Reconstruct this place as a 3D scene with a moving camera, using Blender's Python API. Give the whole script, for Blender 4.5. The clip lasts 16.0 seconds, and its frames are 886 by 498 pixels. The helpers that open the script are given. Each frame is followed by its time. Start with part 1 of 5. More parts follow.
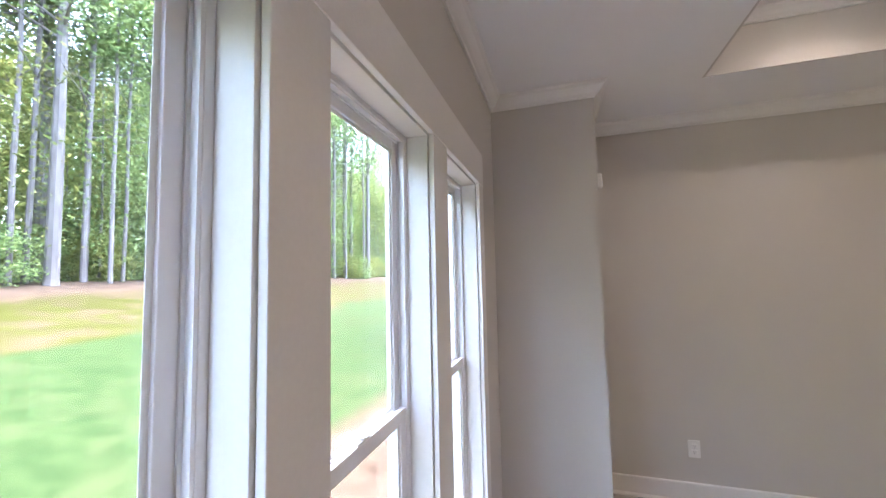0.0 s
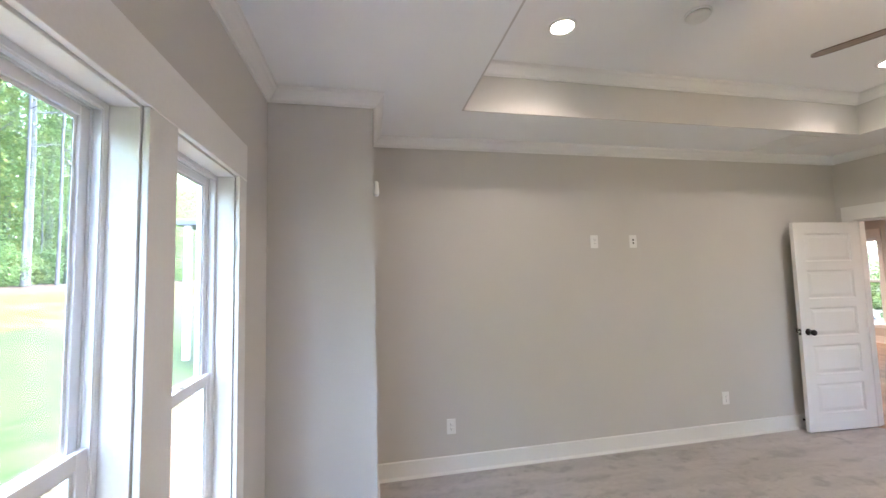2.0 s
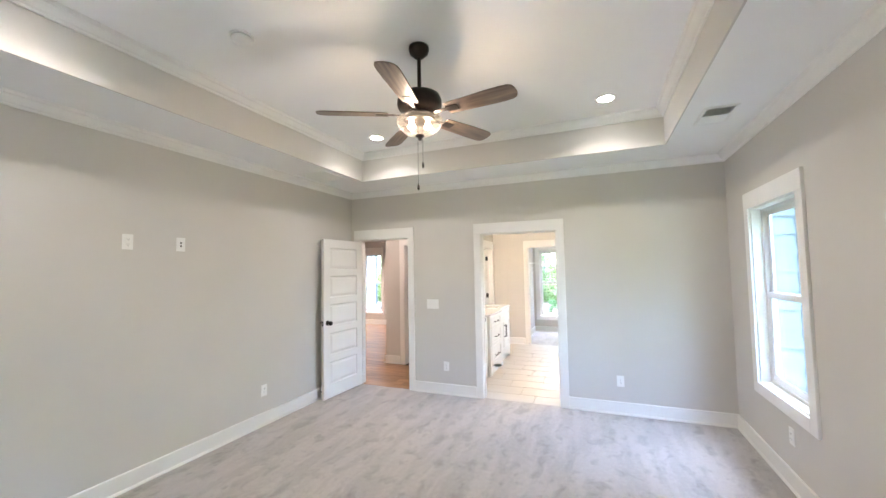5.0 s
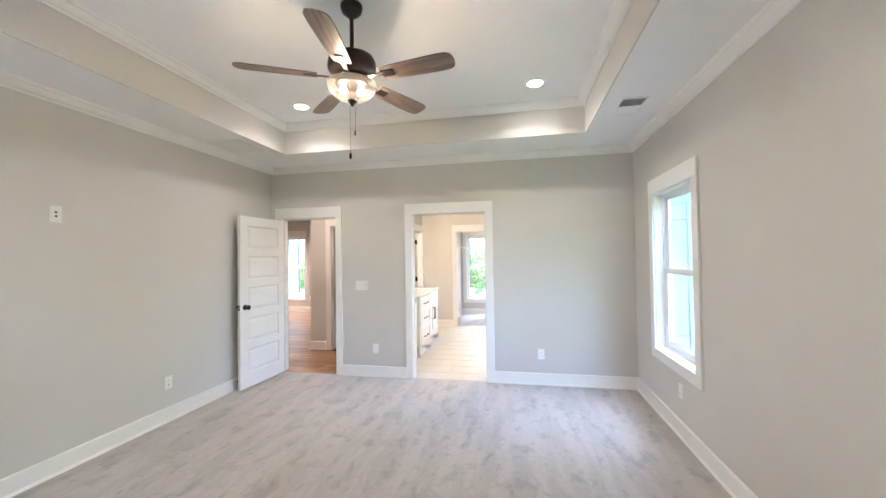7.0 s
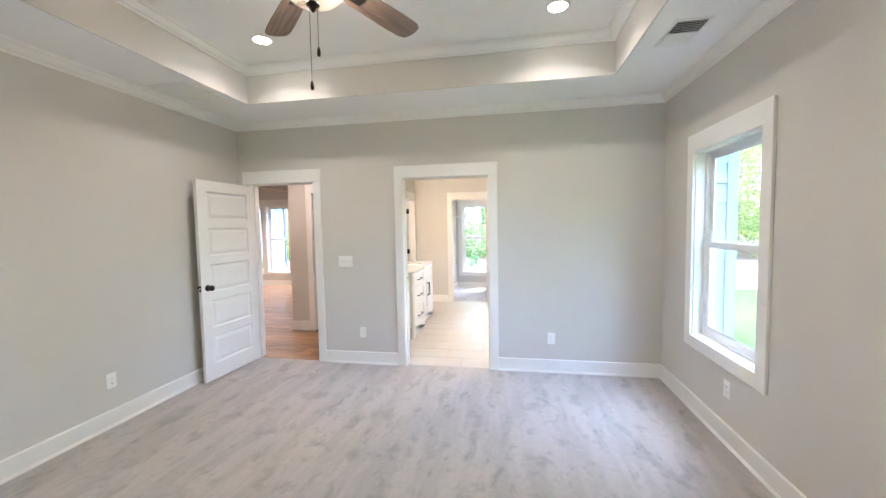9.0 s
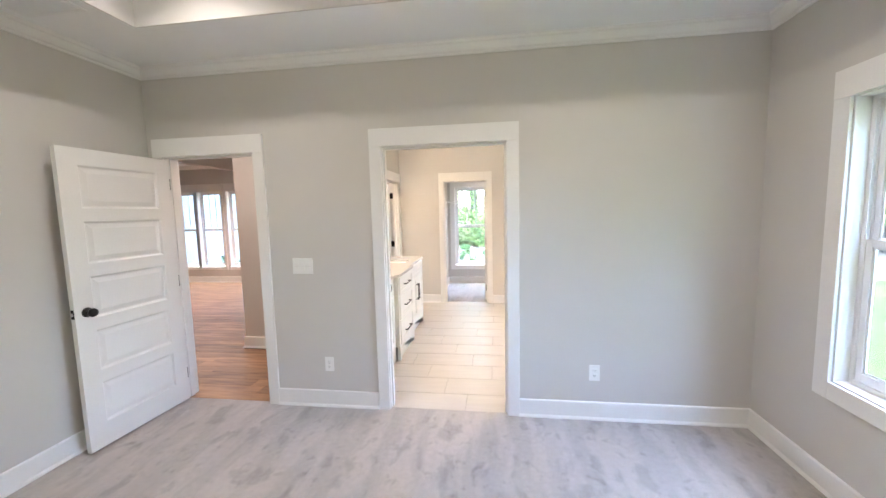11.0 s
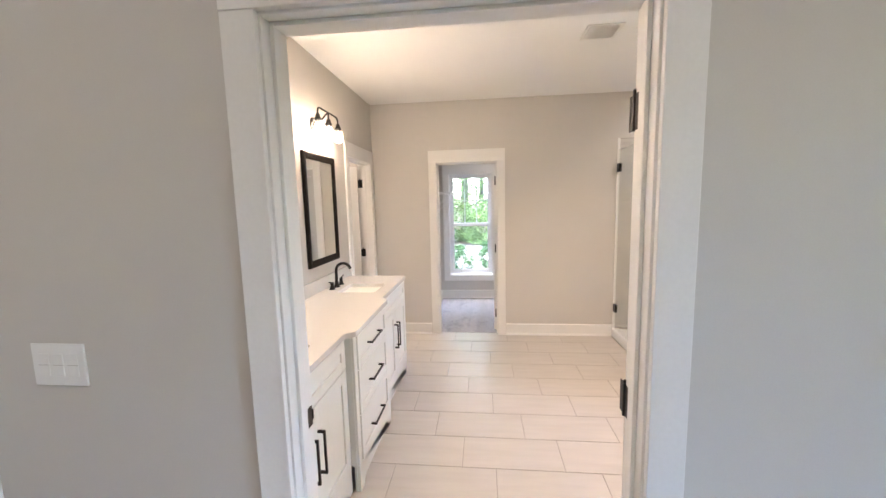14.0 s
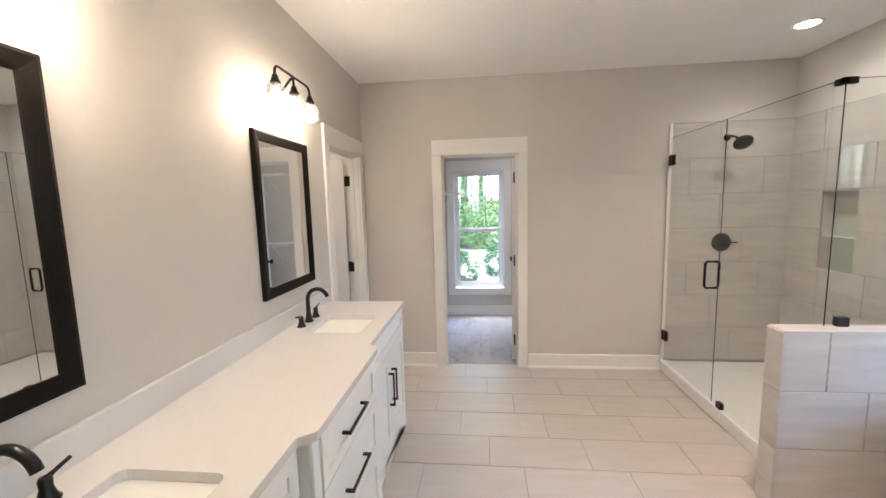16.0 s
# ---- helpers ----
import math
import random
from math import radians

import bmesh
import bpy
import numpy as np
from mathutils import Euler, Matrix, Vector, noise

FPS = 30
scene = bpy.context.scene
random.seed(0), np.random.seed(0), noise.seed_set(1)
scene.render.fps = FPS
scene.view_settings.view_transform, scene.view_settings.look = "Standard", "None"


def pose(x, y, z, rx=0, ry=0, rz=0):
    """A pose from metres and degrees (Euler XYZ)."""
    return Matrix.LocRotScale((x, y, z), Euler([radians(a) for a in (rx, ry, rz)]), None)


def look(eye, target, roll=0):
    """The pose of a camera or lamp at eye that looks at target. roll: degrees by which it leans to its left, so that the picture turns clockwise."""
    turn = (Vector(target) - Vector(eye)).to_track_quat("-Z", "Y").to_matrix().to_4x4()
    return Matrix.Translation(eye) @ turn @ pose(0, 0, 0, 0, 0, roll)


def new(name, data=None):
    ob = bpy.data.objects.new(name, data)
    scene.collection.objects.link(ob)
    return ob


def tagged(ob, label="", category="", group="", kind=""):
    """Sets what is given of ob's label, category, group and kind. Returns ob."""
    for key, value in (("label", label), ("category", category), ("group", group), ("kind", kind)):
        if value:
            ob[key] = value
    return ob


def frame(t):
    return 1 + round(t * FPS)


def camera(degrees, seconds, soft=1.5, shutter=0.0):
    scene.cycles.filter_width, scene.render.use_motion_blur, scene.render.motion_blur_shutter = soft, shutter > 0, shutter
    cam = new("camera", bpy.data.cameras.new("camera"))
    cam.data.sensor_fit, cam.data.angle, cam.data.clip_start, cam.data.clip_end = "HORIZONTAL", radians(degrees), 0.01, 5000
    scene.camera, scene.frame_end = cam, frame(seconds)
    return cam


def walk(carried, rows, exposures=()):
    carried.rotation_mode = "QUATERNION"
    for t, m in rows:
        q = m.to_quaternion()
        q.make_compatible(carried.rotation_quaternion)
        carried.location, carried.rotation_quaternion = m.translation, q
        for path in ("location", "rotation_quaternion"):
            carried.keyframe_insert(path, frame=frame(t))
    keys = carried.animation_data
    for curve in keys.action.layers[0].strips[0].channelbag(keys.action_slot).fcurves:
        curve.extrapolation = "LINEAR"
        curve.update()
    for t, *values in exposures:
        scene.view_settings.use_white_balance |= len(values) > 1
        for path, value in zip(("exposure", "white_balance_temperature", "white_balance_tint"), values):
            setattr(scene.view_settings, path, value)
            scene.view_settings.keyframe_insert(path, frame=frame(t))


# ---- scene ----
cam = camera(99.1, 16.0)
PATH = [
    (0, (0.113, -0.09, 1.601), (-1.792, -0.681, 1.742), -1.2),
    (0.5, (0.105, -0.058, 1.603), (-1.843, -0.487, 1.745), -1.2),
    (1, (0.094, -0.015, 1.607), (-1.89, -0.229, 1.743), -1.2),
    (1.5, (0.093, 0.04, 1.599), (-1.902, 0.096, 1.733), -1.4),
    (2, (0.094, 0.105, 1.594), (-1.864, 0.49, 1.729), -1.4),
    (2.5, (0.102, 0.162, 1.61), (-1.75, 0.908, 1.732), -1.4),
    (3, (0.127, 0.218, 1.606), (-1.561, 1.284, 1.73), -1.3),
    (3.5, (0.145, 0.263, 1.624), (-1.33, 1.609, 1.735), -1.3),
    (4, (0.195, 0.311, 1.609), (-1.04, 1.88, 1.724), -1.2),
    (4.5, (0.26, 0.343, 1.604), (-0.716, 2.085, 1.722), -1.1),
    (5, (0.316, 0.357, 1.602), (-0.436, 2.207, 1.712), -1.0),
    (5.2, (0.332, 0.361, 1.599), (-0.345, 2.24, 1.711), -1.0),
    (7.3, (0.232, 0.407, 1.509), (-0.142, 2.372, 1.517), -0.9),
    (7.5, (0.215, 0.442, 1.525), (-0.152, 2.408, 1.501), -1.0),
    (8, (0.188, 0.595, 1.548), (-0.166, 2.562, 1.475), -1.2),
    (8.5, (0.169, 0.79, 1.538), (-0.185, 2.756, 1.435), -1.1),
    (9, (0.092, 1.007, 1.528), (-0.256, 2.972, 1.407), -1.0),
    (9.2, (0.059, 1.109, 1.529), (-0.284, 3.075, 1.4), -0.9),
    (11.5, (-0.25, 2.5, 1.569), (-0.508, 4.472, 1.355), -1.4),
    (12, (-0.287, 2.823, 1.574), (-0.536, 4.795, 1.352), -1.3),
    (12.5, (-0.342, 3.137, 1.577), (-0.594, 5.108, 1.353), -1.4),
    (13, (-0.41, 3.454, 1.57), (-0.662, 5.425, 1.34), -1.3),
    (13.5, (-0.474, 3.76, 1.576), (-0.698, 5.735, 1.347), -1.5),
    (14, (-0.512, 4.05, 1.583), (-0.722, 6.024, 1.343), -1.4),
    (14.5, (-0.554, 4.309, 1.59), (-0.769, 6.283, 1.348), -1.4),
    (15, (-0.617, 4.547, 1.579), (-0.831, 6.521, 1.338), -1.3),
    (15.5, (-0.651, 4.744, 1.586), (-0.866, 6.719, 1.353), -1.4),
    (16, (-0.689, 4.9, 1.587), (-0.887, 6.877, 1.357), -1.5),
]
EXPOSURES = [(0.0, 5.09, 6450, 18), (0.5, 5.14, 6400, 17), (1.0, 5.39, 6350, 15), (1.5, 5.74, 6250, 12), (2.0, 5.6, 6150, 12), (2.5, 5.7, 6050, 12), (3.0, 5.9, 5980, 13), (4.0, 5.96, 5900, 8.5), (5.0, 5.96, 5850, 7.5), (9.0, 5.87, 5850, 7.5), (11.5, 5.76, 5920, 10), (12.0, 5.78, 5900, 10), (12.5, 5.73, 5950, 10), (14.0, 5.31, 5900, 12), (14.5, 5.15, 5850, 14), (15.0, 5.0, 5800, 11), (16.0, 5.0, 5650, 9)]
walk(cam, [(t, look(eye, target, roll)) for t, eye, target, roll in PATH], EXPOSURES)

# ---- light and air ----
world = bpy.data.worlds.new("world")
scene.world = world
world.use_nodes = True
wn = world.node_tree
sky = wn.nodes.new("ShaderNodeTexSky")
sky.sky_type, sky.sun_disc = "NISHITA", False
sky.sun_elevation, sky.sun_rotation = radians(82), radians(-60)
sky.air_density, sky.dust_density, sky.ozone_density = 1.0, 3.0, 1.0
wn.nodes["Background"].inputs[1].default_value = 0.15
wn.links.new(sky.outputs[0], wn.nodes["Background"].inputs[0])


def lamp(name, kind, m, power, color, **more):
    data = bpy.data.lights.new(name, kind)
    data.energy, data.color = power, color
    if kind == "AREA":
        data.shape, data.size = more.get("shape", "DISK"), more.get("size", 0.14)
        data.spread = radians(more.get("spread", 133))
        if "size_y" in more:
            data.size_y = more["size_y"]
    if kind == "SUN":
        data.angle = more.get("angle", 0.2)
    if kind == "POINT":
        data.shadow_soft_size = more.get("size", 0.025)
    ob = new(name, data)
    ob.matrix_world = m
    return ob


SUN_FROM = Vector((-0.12, 0.05, 0.99))
lamp("sun", "SUN", look(SUN_FROM * 50, (0, 0, 0)), 0.5, (1.0, 0.96, 0.90), angle=radians(25))

CANS = [(0.44, 3.905), (-1.90, 3.905), (-1.92, 1.275), (0.44, 1.275)]
CAN_POWER, FAN_POWER, SCONCE_POWER = 0.165, 0.205, 0.105
WARM, CANWHITE = (1.0, 0.71, 0.48), (1.0, 0.83, 0.71)
for cx, cy in CANS:
    lamp("can_lamp", "AREA", pose(cx, cy, 3.066), CAN_POWER, CANWHITE, size=0.13)
lamp("can_lamp", "AREA", pose(1.515, 7.815, 2.722), 0.17, (1.0, 0.80, 0.62), size=0.15)
# Bathroom fill over the open floor, an added can that is never seen.
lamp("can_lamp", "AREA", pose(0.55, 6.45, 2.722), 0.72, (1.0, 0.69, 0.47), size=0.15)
lamp("can_lamp", "AREA", pose(-2.45, 7.95, 2.722), 0.30, (1.0, 0.72, 0.50), size=0.13)
# Unseen closet can, added to lift the dim closet walls.
lamp("can_lamp", "AREA", pose(-0.15, 9.45, 2.722), 0.18, (1.0, 0.80, 0.66), size=0.13)
# Front room fill, an added can; window light alone left its walls dark.
lamp("can_lamp", "AREA", pose(-5.6, 8.6, 2.722), 1.3, (1.0, 0.74, 0.60), size=0.13)
for cx, cy in ((-3.9, 5.65), (-2.5, 5.65)):
    lamp("can_lamp", "AREA", pose(cx, cy, 2.722), 0.16, (1.0, 0.66, 0.50), size=0.13)


# ---- materials ----
def material(name, color, rough=0.5, metal=0.0, vary=0.06, scale=6.0, fine=120.0, bump=0.02, dist=0.002, tint=None, **more):
    """A surface with variation at two scales: broad stains and fine grain, and a fine relief."""
    m = bpy.data.materials.new(name)
    m.use_nodes = True
    t = m.node_tree
    b = t.nodes["Principled BSDF"]
    co = t.nodes.new("ShaderNodeTexCoord")
    big = t.nodes.new("ShaderNodeTexNoise")
    big.inputs["Scale"].default_value, big.inputs["Detail"].default_value = scale, 4
    small = t.nodes.new("ShaderNodeTexNoise")
    small.inputs["Scale"].default_value, small.inputs["Detail"].default_value = fine, 3
    t.links.new(co.outputs["Object"], big.inputs["Vector"])
    t.links.new(co.outputs["Object"], small.inputs["Vector"])
    add = t.nodes.new("ShaderNodeMath")
    add.operation = "ADD"
    t.links.new(big.outputs["Fac"], add.inputs[0])
    t.links.new(small.outputs["Fac"], add.inputs[1])
    ramp = t.nodes.new("ShaderNodeMapRange")
    ramp.inputs["From Min"].default_value, ramp.inputs["From Max"].default_value = 0.6, 1.4
    t.links.new(add.outputs[0], ramp.inputs["Value"])
    mix = t.nodes.new("ShaderNodeMix")
    mix.data_type = "RGBA"
    dark = tint or tuple(c * (1 - 2 * vary) for c in color)
    mix.inputs["A"].default_value = (*dark, 1)
    mix.inputs["B"].default_value = (*[min(1, c * (1 + vary)) for c in color], 1)
    t.links.new(ramp.outputs[0], mix.inputs["Factor"])
    t.links.new(mix.outputs["Result"], b.inputs["Base Color"])
    b.inputs["Roughness"].default_value, b.inputs["Metallic"].default_value = rough, metal
    if bump:
        bn = t.nodes.new("ShaderNodeBump")
        bn.inputs["Strength"].default_value, bn.inputs["Distance"].default_value = bump * 10, dist
        t.links.new(small.outputs["Fac"], bn.inputs["Height"])
        t.links.new(bn.outputs[0], b.inputs["Normal"])
    if "emit" in more:
        b.inputs["Emission Color"].default_value = (*more["emit"], 1)
        b.inputs["Emission Strength"].default_value = more["power"]
    return m


def streaked(name, light, dark, rough, stretch, scale, bump=0.05, random_by_object=0.0, contrast=(0.3, 0.7)):
    """A grained surface: noise drawn out along one axis, with a random tone for each piece."""
    m = bpy.data.materials.new(name)
    m.use_nodes = True
    t = m.node_tree
    b = t.nodes["Principled BSDF"]
    co, mp, no = t.nodes.new("ShaderNodeTexCoord"), t.nodes.new("ShaderNodeMapping"), t.nodes.new("ShaderNodeTexNoise")
    inf = t.nodes.new("ShaderNodeObjectInfo")
    mp.inputs["Scale"].default_value = stretch
    no.inputs["Scale"].default_value, no.inputs["Detail"].default_value = scale, 6
    no.noise_dimensions = "4D"
    t.links.new(co.outputs["Object"], mp.inputs["Vector"])
    t.links.new(mp.outputs[0], no.inputs["Vector"])
    w = t.nodes.new("ShaderNodeMath")
    w.operation = "MULTIPLY"
    w.inputs[1].default_value = 37.0
    t.links.new(inf.outputs["Random"], w.inputs[0])
    t.links.new(w.outputs[0], no.inputs["W"])
    r = t.nodes.new("ShaderNodeMapRange")
    r.inputs["From Min"].default_value, r.inputs["From Max"].default_value = contrast
    t.links.new(no.outputs["Fac"], r.inputs["Value"])
    mix = t.nodes.new("ShaderNodeMix")
    mix.data_type = "RGBA"
    mix.inputs["A"].default_value, mix.inputs["B"].default_value = (*dark, 1), (*light, 1)
    t.links.new(r.outputs[0], mix.inputs["Factor"])
    hue = t.nodes.new("ShaderNodeHueSaturation")
    val = t.nodes.new("ShaderNodeMapRange")
    val.inputs["To Min"].default_value, val.inputs["To Max"].default_value = 1 - random_by_object, 1 + random_by_object
    t.links.new(inf.outputs["Random"], val.inputs["Value"])
    t.links.new(val.outputs[0], hue.inputs["Value"])
    t.links.new(mix.outputs["Result"], hue.inputs["Color"])
    t.links.new(hue.outputs[0], b.inputs["Base Color"])
    b.inputs["Roughness"].default_value = rough
    bn = t.nodes.new("ShaderNodeBump")
    bn.inputs["Strength"].default_value, bn.inputs["Distance"].default_value = bump, 0.003
    t.links.new(no.outputs["Fac"], bn.inputs["Height"])
    t.links.new(bn.outputs[0], b.inputs["Normal"])
    return m


def glass(name, color=(1, 1, 1), rough=0.0, ior=1.45, milk=0.0):
    """Clear glass: mostly see-through, with a mirror sheen that grows at a slant."""
    m = bpy.data.materials.new(name)
    m.use_nodes = True
    t = m.node_tree
    t.nodes.remove(t.nodes["Principled BSDF"])
    out = t.nodes["Material Output"]
    tr, gl, lw, mx = (t.nodes.new("ShaderNode" + n) for n in ("BsdfTransparent", "BsdfGlossy", "LayerWeight", "MixShader"))
    pw, mr = t.nodes.new("ShaderNodeMath"), t.nodes.new("ShaderNodeMapRange")
    pw.operation = "POWER"
    pw.inputs[1].default_value = 5.0
    mr.inputs["To Min"].default_value, mr.inputs["To Max"].default_value = ((ior - 1) / (ior + 1)) ** 2, 0.85
    t.links.new(lw.outputs["Facing"], pw.inputs[0])
    t.links.new(pw.outputs[0], mr.inputs["Value"])
    tr.inputs[0].default_value = (*color, 1)
    gl.inputs["Roughness"].default_value = rough
    t.links.new(mr.outputs[0], mx.inputs[0])
    t.links.new(tr.outputs[0], mx.inputs[1])
    t.links.new(gl.outputs[0], mx.inputs[2])
    t.links.new(mx.outputs[0], out.inputs[0])
    if milk:
        tl, m2 = t.nodes.new("ShaderNodeBsdfTranslucent"), t.nodes.new("ShaderNodeMixShader")
        no, r2 = t.nodes.new("ShaderNodeTexNoise"), t.nodes.new("ShaderNodeMapRange")
        no.inputs["Scale"].default_value = 40.0
        r2.inputs["To Min"].default_value, r2.inputs["To Max"].default_value = milk * 0.4, milk * 1.6
        t.links.new(no.outputs["Fac"], r2.inputs["Value"])
        t.links.new(r2.outputs[0], m2.inputs[0])
        t.links.new(mx.outputs[0], m2.inputs[1])
        t.links.new(tl.outputs[0], m2.inputs[2])
        t.links.new(m2.outputs[0], out.inputs[0])
    return m


WALL = material("greige_wall_paint", (0.600, 0.580, 0.547), 0.62, vary=0.025, scale=1.4, fine=260, bump=0.012, dist=0.0008)
CEIL = material("ceiling_paint", (0.88, 0.885, 0.88), 0.75, vary=0.02, scale=1.2, fine=200, bump=0.014, dist=0.001)
TRIM = material("white_trim_paint", (0.80, 0.795, 0.775), 0.34, vary=0.02, scale=3, fine=90, bump=0.006, dist=0.0006)
VINYL = material("white_vinyl", (0.82, 0.83, 0.84), 0.30, vary=0.015, scale=4, fine=80, bump=0.003)
PLATE = material("white_plastic", (0.82, 0.82, 0.80), 0.28, vary=0.015, scale=20, fine=200, bump=0.0)
DARKHOLE = material("dark_slot", (0.03, 0.03, 0.03), 0.7, vary=0.1, bump=0.0)
CAB = material("white_cabinet_paint", (0.78, 0.80, 0.77), 0.32, vary=0.02, scale=3, fine=70, bump=0.004)
QUARTZ = material("white_quartz", (0.68, 0.675, 0.665), 0.18, vary=0.012, scale=2.2, fine=45, bump=0.0)
CHINA = material("white_china", (0.76, 0.755, 0.74), 0.12, vary=0.01, bump=0.0)
ACRYL = material("white_acrylic", (0.80, 0.82, 0.83), 0.10, vary=0.01, bump=0.0)
BLACK = material("matte_black_metal", (0.011, 0.0105, 0.0105), 0.36, 0.4, vary=0.15, scale=30, fine=300, bump=0.004)
BRONZE = material("dark_bronze", (0.035, 0.028, 0.024), 0.38, 0.7, vary=0.2, scale=20, fine=200, bump=0.004)
FRAMEWOOD = material("black_stained_frame", (0.011, 0.0095, 0.0085), 0.5, vary=0.2, scale=14, fine=160, bump=0.02)
FRAMEWOOD.node_tree.nodes["Principled BSDF"].inputs["Specular IOR Level"].default_value = 0.10
GROUT = material("grey_grout", (0.36, 0.338, 0.308), 0.85, vary=0.08, scale=30, fine=300, bump=0.03)
CHROME = material("steel_latch", (0.6, 0.58, 0.55), 0.3, 1.0, vary=0.05, bump=0.0)
LENS = material("lit_lens", (0.9, 0.9, 0.88), 0.5, vary=0.0, bump=0.0, emit=(1.0, 0.88, 0.76), power=1.6)
BULB = material("lit_bulb", (0.9, 0.85, 0.75), 0.5, vary=0.0, bump=0.0, emit=(1.0, 0.74, 0.50), power=2.5)
PANE = glass("window_glass", (0.97, 0.985, 0.98))
SHOWERGLASS = glass("shower_glass", (0.965, 0.98, 0.97), ior=1.54)
JARGLASS = glass("clear_jar_glass", (0.97, 0.96, 0.94), milk=0.015)
BOWLGLASS = glass("seeded_bowl_glass", (0.95, 0.93, 0.89), 0.02, 1.6, milk=0.008)
MIRROR = bpy.data.materials.new("mirror_silver")
MIRROR.use_nodes = True
mb = MIRROR.node_tree.nodes["Principled BSDF"]
mb.inputs["Base Color"].default_value, mb.inputs["Metallic"].default_value, mb.inputs["Roughness"].default_value = (0.88, 0.89, 0.88, 1), 1, 0.01
TILE = streaked("striated_porcelain", (0.55, 0.522, 0.485), (0.485, 0.46, 0.425), 0.38, (1.2, 9.0, 9.0), 2.2, 0.02, 0.02, (0.30, 0.72))
WALLTILE = streaked("striated_wall_porcelain", (0.60, 0.582, 0.552), (0.49, 0.472, 0.445), 0.26, (1.2, 9.0, 9.0), 2.2, 0.02, 0.03, (0.30, 0.72))
OAK = streaked("hickory_plank", (0.40, 0.232, 0.115), (0.16, 0.078, 0.036), 0.42, (1.3, 9.0, 9.0), 1.9, 0.05, 0.26, (0.28, 0.64))
BLADE = streaked("weathered_walnut_blade", (0.22, 0.165, 0.13), (0.085, 0.064, 0.052), 0.45, (2.5, 26.0, 26.0), 2.0, 0.05, 0.03)
BARK = streaked("pine_bark", (0.17, 0.16, 0.158), (0.07, 0.063, 0.06), 0.9, (6.0, 6.0, 1.2), 2.2, 0.6, 0.15)
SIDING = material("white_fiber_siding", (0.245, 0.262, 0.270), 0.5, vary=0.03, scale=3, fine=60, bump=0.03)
SHINGLE = material("grey_shingle", (0.12, 0.125, 0.135), 0.85, vary=0.2, scale=12, fine=60, bump=0.08)
CONCRETE = material("pale_concrete", (0.55, 0.53, 0.50), 0.85, vary=0.08, scale=1.2, fine=40, bump=0.05)


def carpet_material():
    """Cut-pile carpet: fine tufts, long vacuum strokes, and trodden patches where the pile lies the other way."""
    m = material("pale_grey_carpet", (0.445, 0.420, 0.405), 0.95, vary=0.07, scale=26.0, fine=300, bump=0.06, dist=0.006)
    t = m.node_tree
    b = t.nodes["Principled BSDF"]
    co = t.nodes.new("ShaderNodeTexCoord")
    warp = t.nodes.new("ShaderNodeTexNoise")
    warp.inputs["Scale"].default_value, warp.inputs["Detail"].default_value = 2.2, 3
    t.links.new(co.outputs["Object"], warp.inputs["Vector"])
    bend = t.nodes.new("ShaderNodeVectorMath")
    bend.operation = "MULTIPLY_ADD"
    bend.inputs[1].default_value = (0.16, 0.35, 0.0)
    t.links.new(warp.outputs["Color"], bend.inputs[0])
    t.links.new(co.outputs["Object"], bend.inputs[2])

    def layer(scale, turn, size, detail, lo, hi, out_lo, out_hi):
        mp, n, r = t.nodes.new("ShaderNodeMapping"), t.nodes.new("ShaderNodeTexNoise"), t.nodes.new("ShaderNodeMapRange")
        mp.inputs["Scale"].default_value, mp.inputs["Rotation"].default_value = scale, (0, 0, radians(turn))
        n.inputs["Scale"].default_value, n.inputs["Detail"].default_value = size, detail
        r.interpolation_type = "SMOOTHSTEP"
        r.inputs["From Min"].default_value, r.inputs["From Max"].default_value = lo, hi
        r.inputs["To Min"].default_value, r.inputs["To Max"].default_value = out_lo, out_hi
        t.links.new(bend.outputs[0], mp.inputs["Vector"])
        t.links.new(mp.outputs[0], n.inputs["Vector"])
        t.links.new(n.outputs["Fac"], r.inputs["Value"])
        return r.outputs[0]

    def times(a, c):
        n = t.nodes.new("ShaderNodeMath")
        n.operation = "MULTIPLY"
        t.links.new(a, n.inputs[0])
        t.links.new(c, n.inputs[1])
        return n.outputs[0]

    strokes = layer((5.5, 0.75, 1.0), 4, 1.5, 2, 0.40, 0.60, 0.91, 1.04)
    patches = layer((3.4, 1.7, 1.0), -9, 2.3, 5, 0.33, 0.47, 0.79, 1.0)
    specks = layer((2.2, 1.5, 1.0), 15, 6.5, 3, 0.29, 0.42, 0.80, 1.0)
    value = times(times(strokes, patches), specks)
    source = b.inputs["Base Color"].links[0].from_socket
    hue = t.nodes.new("ShaderNodeHueSaturation")
    t.links.new(source, hue.inputs["Color"])
    t.links.new(value, hue.inputs["Value"])
    t.links.new(hue.outputs[0], b.inputs["Base Color"])
    b.inputs["Sheen Weight"].default_value, b.inputs["Sheen Roughness"].default_value = 0.25, 0.5
    return m


CARPET = carpet_material()


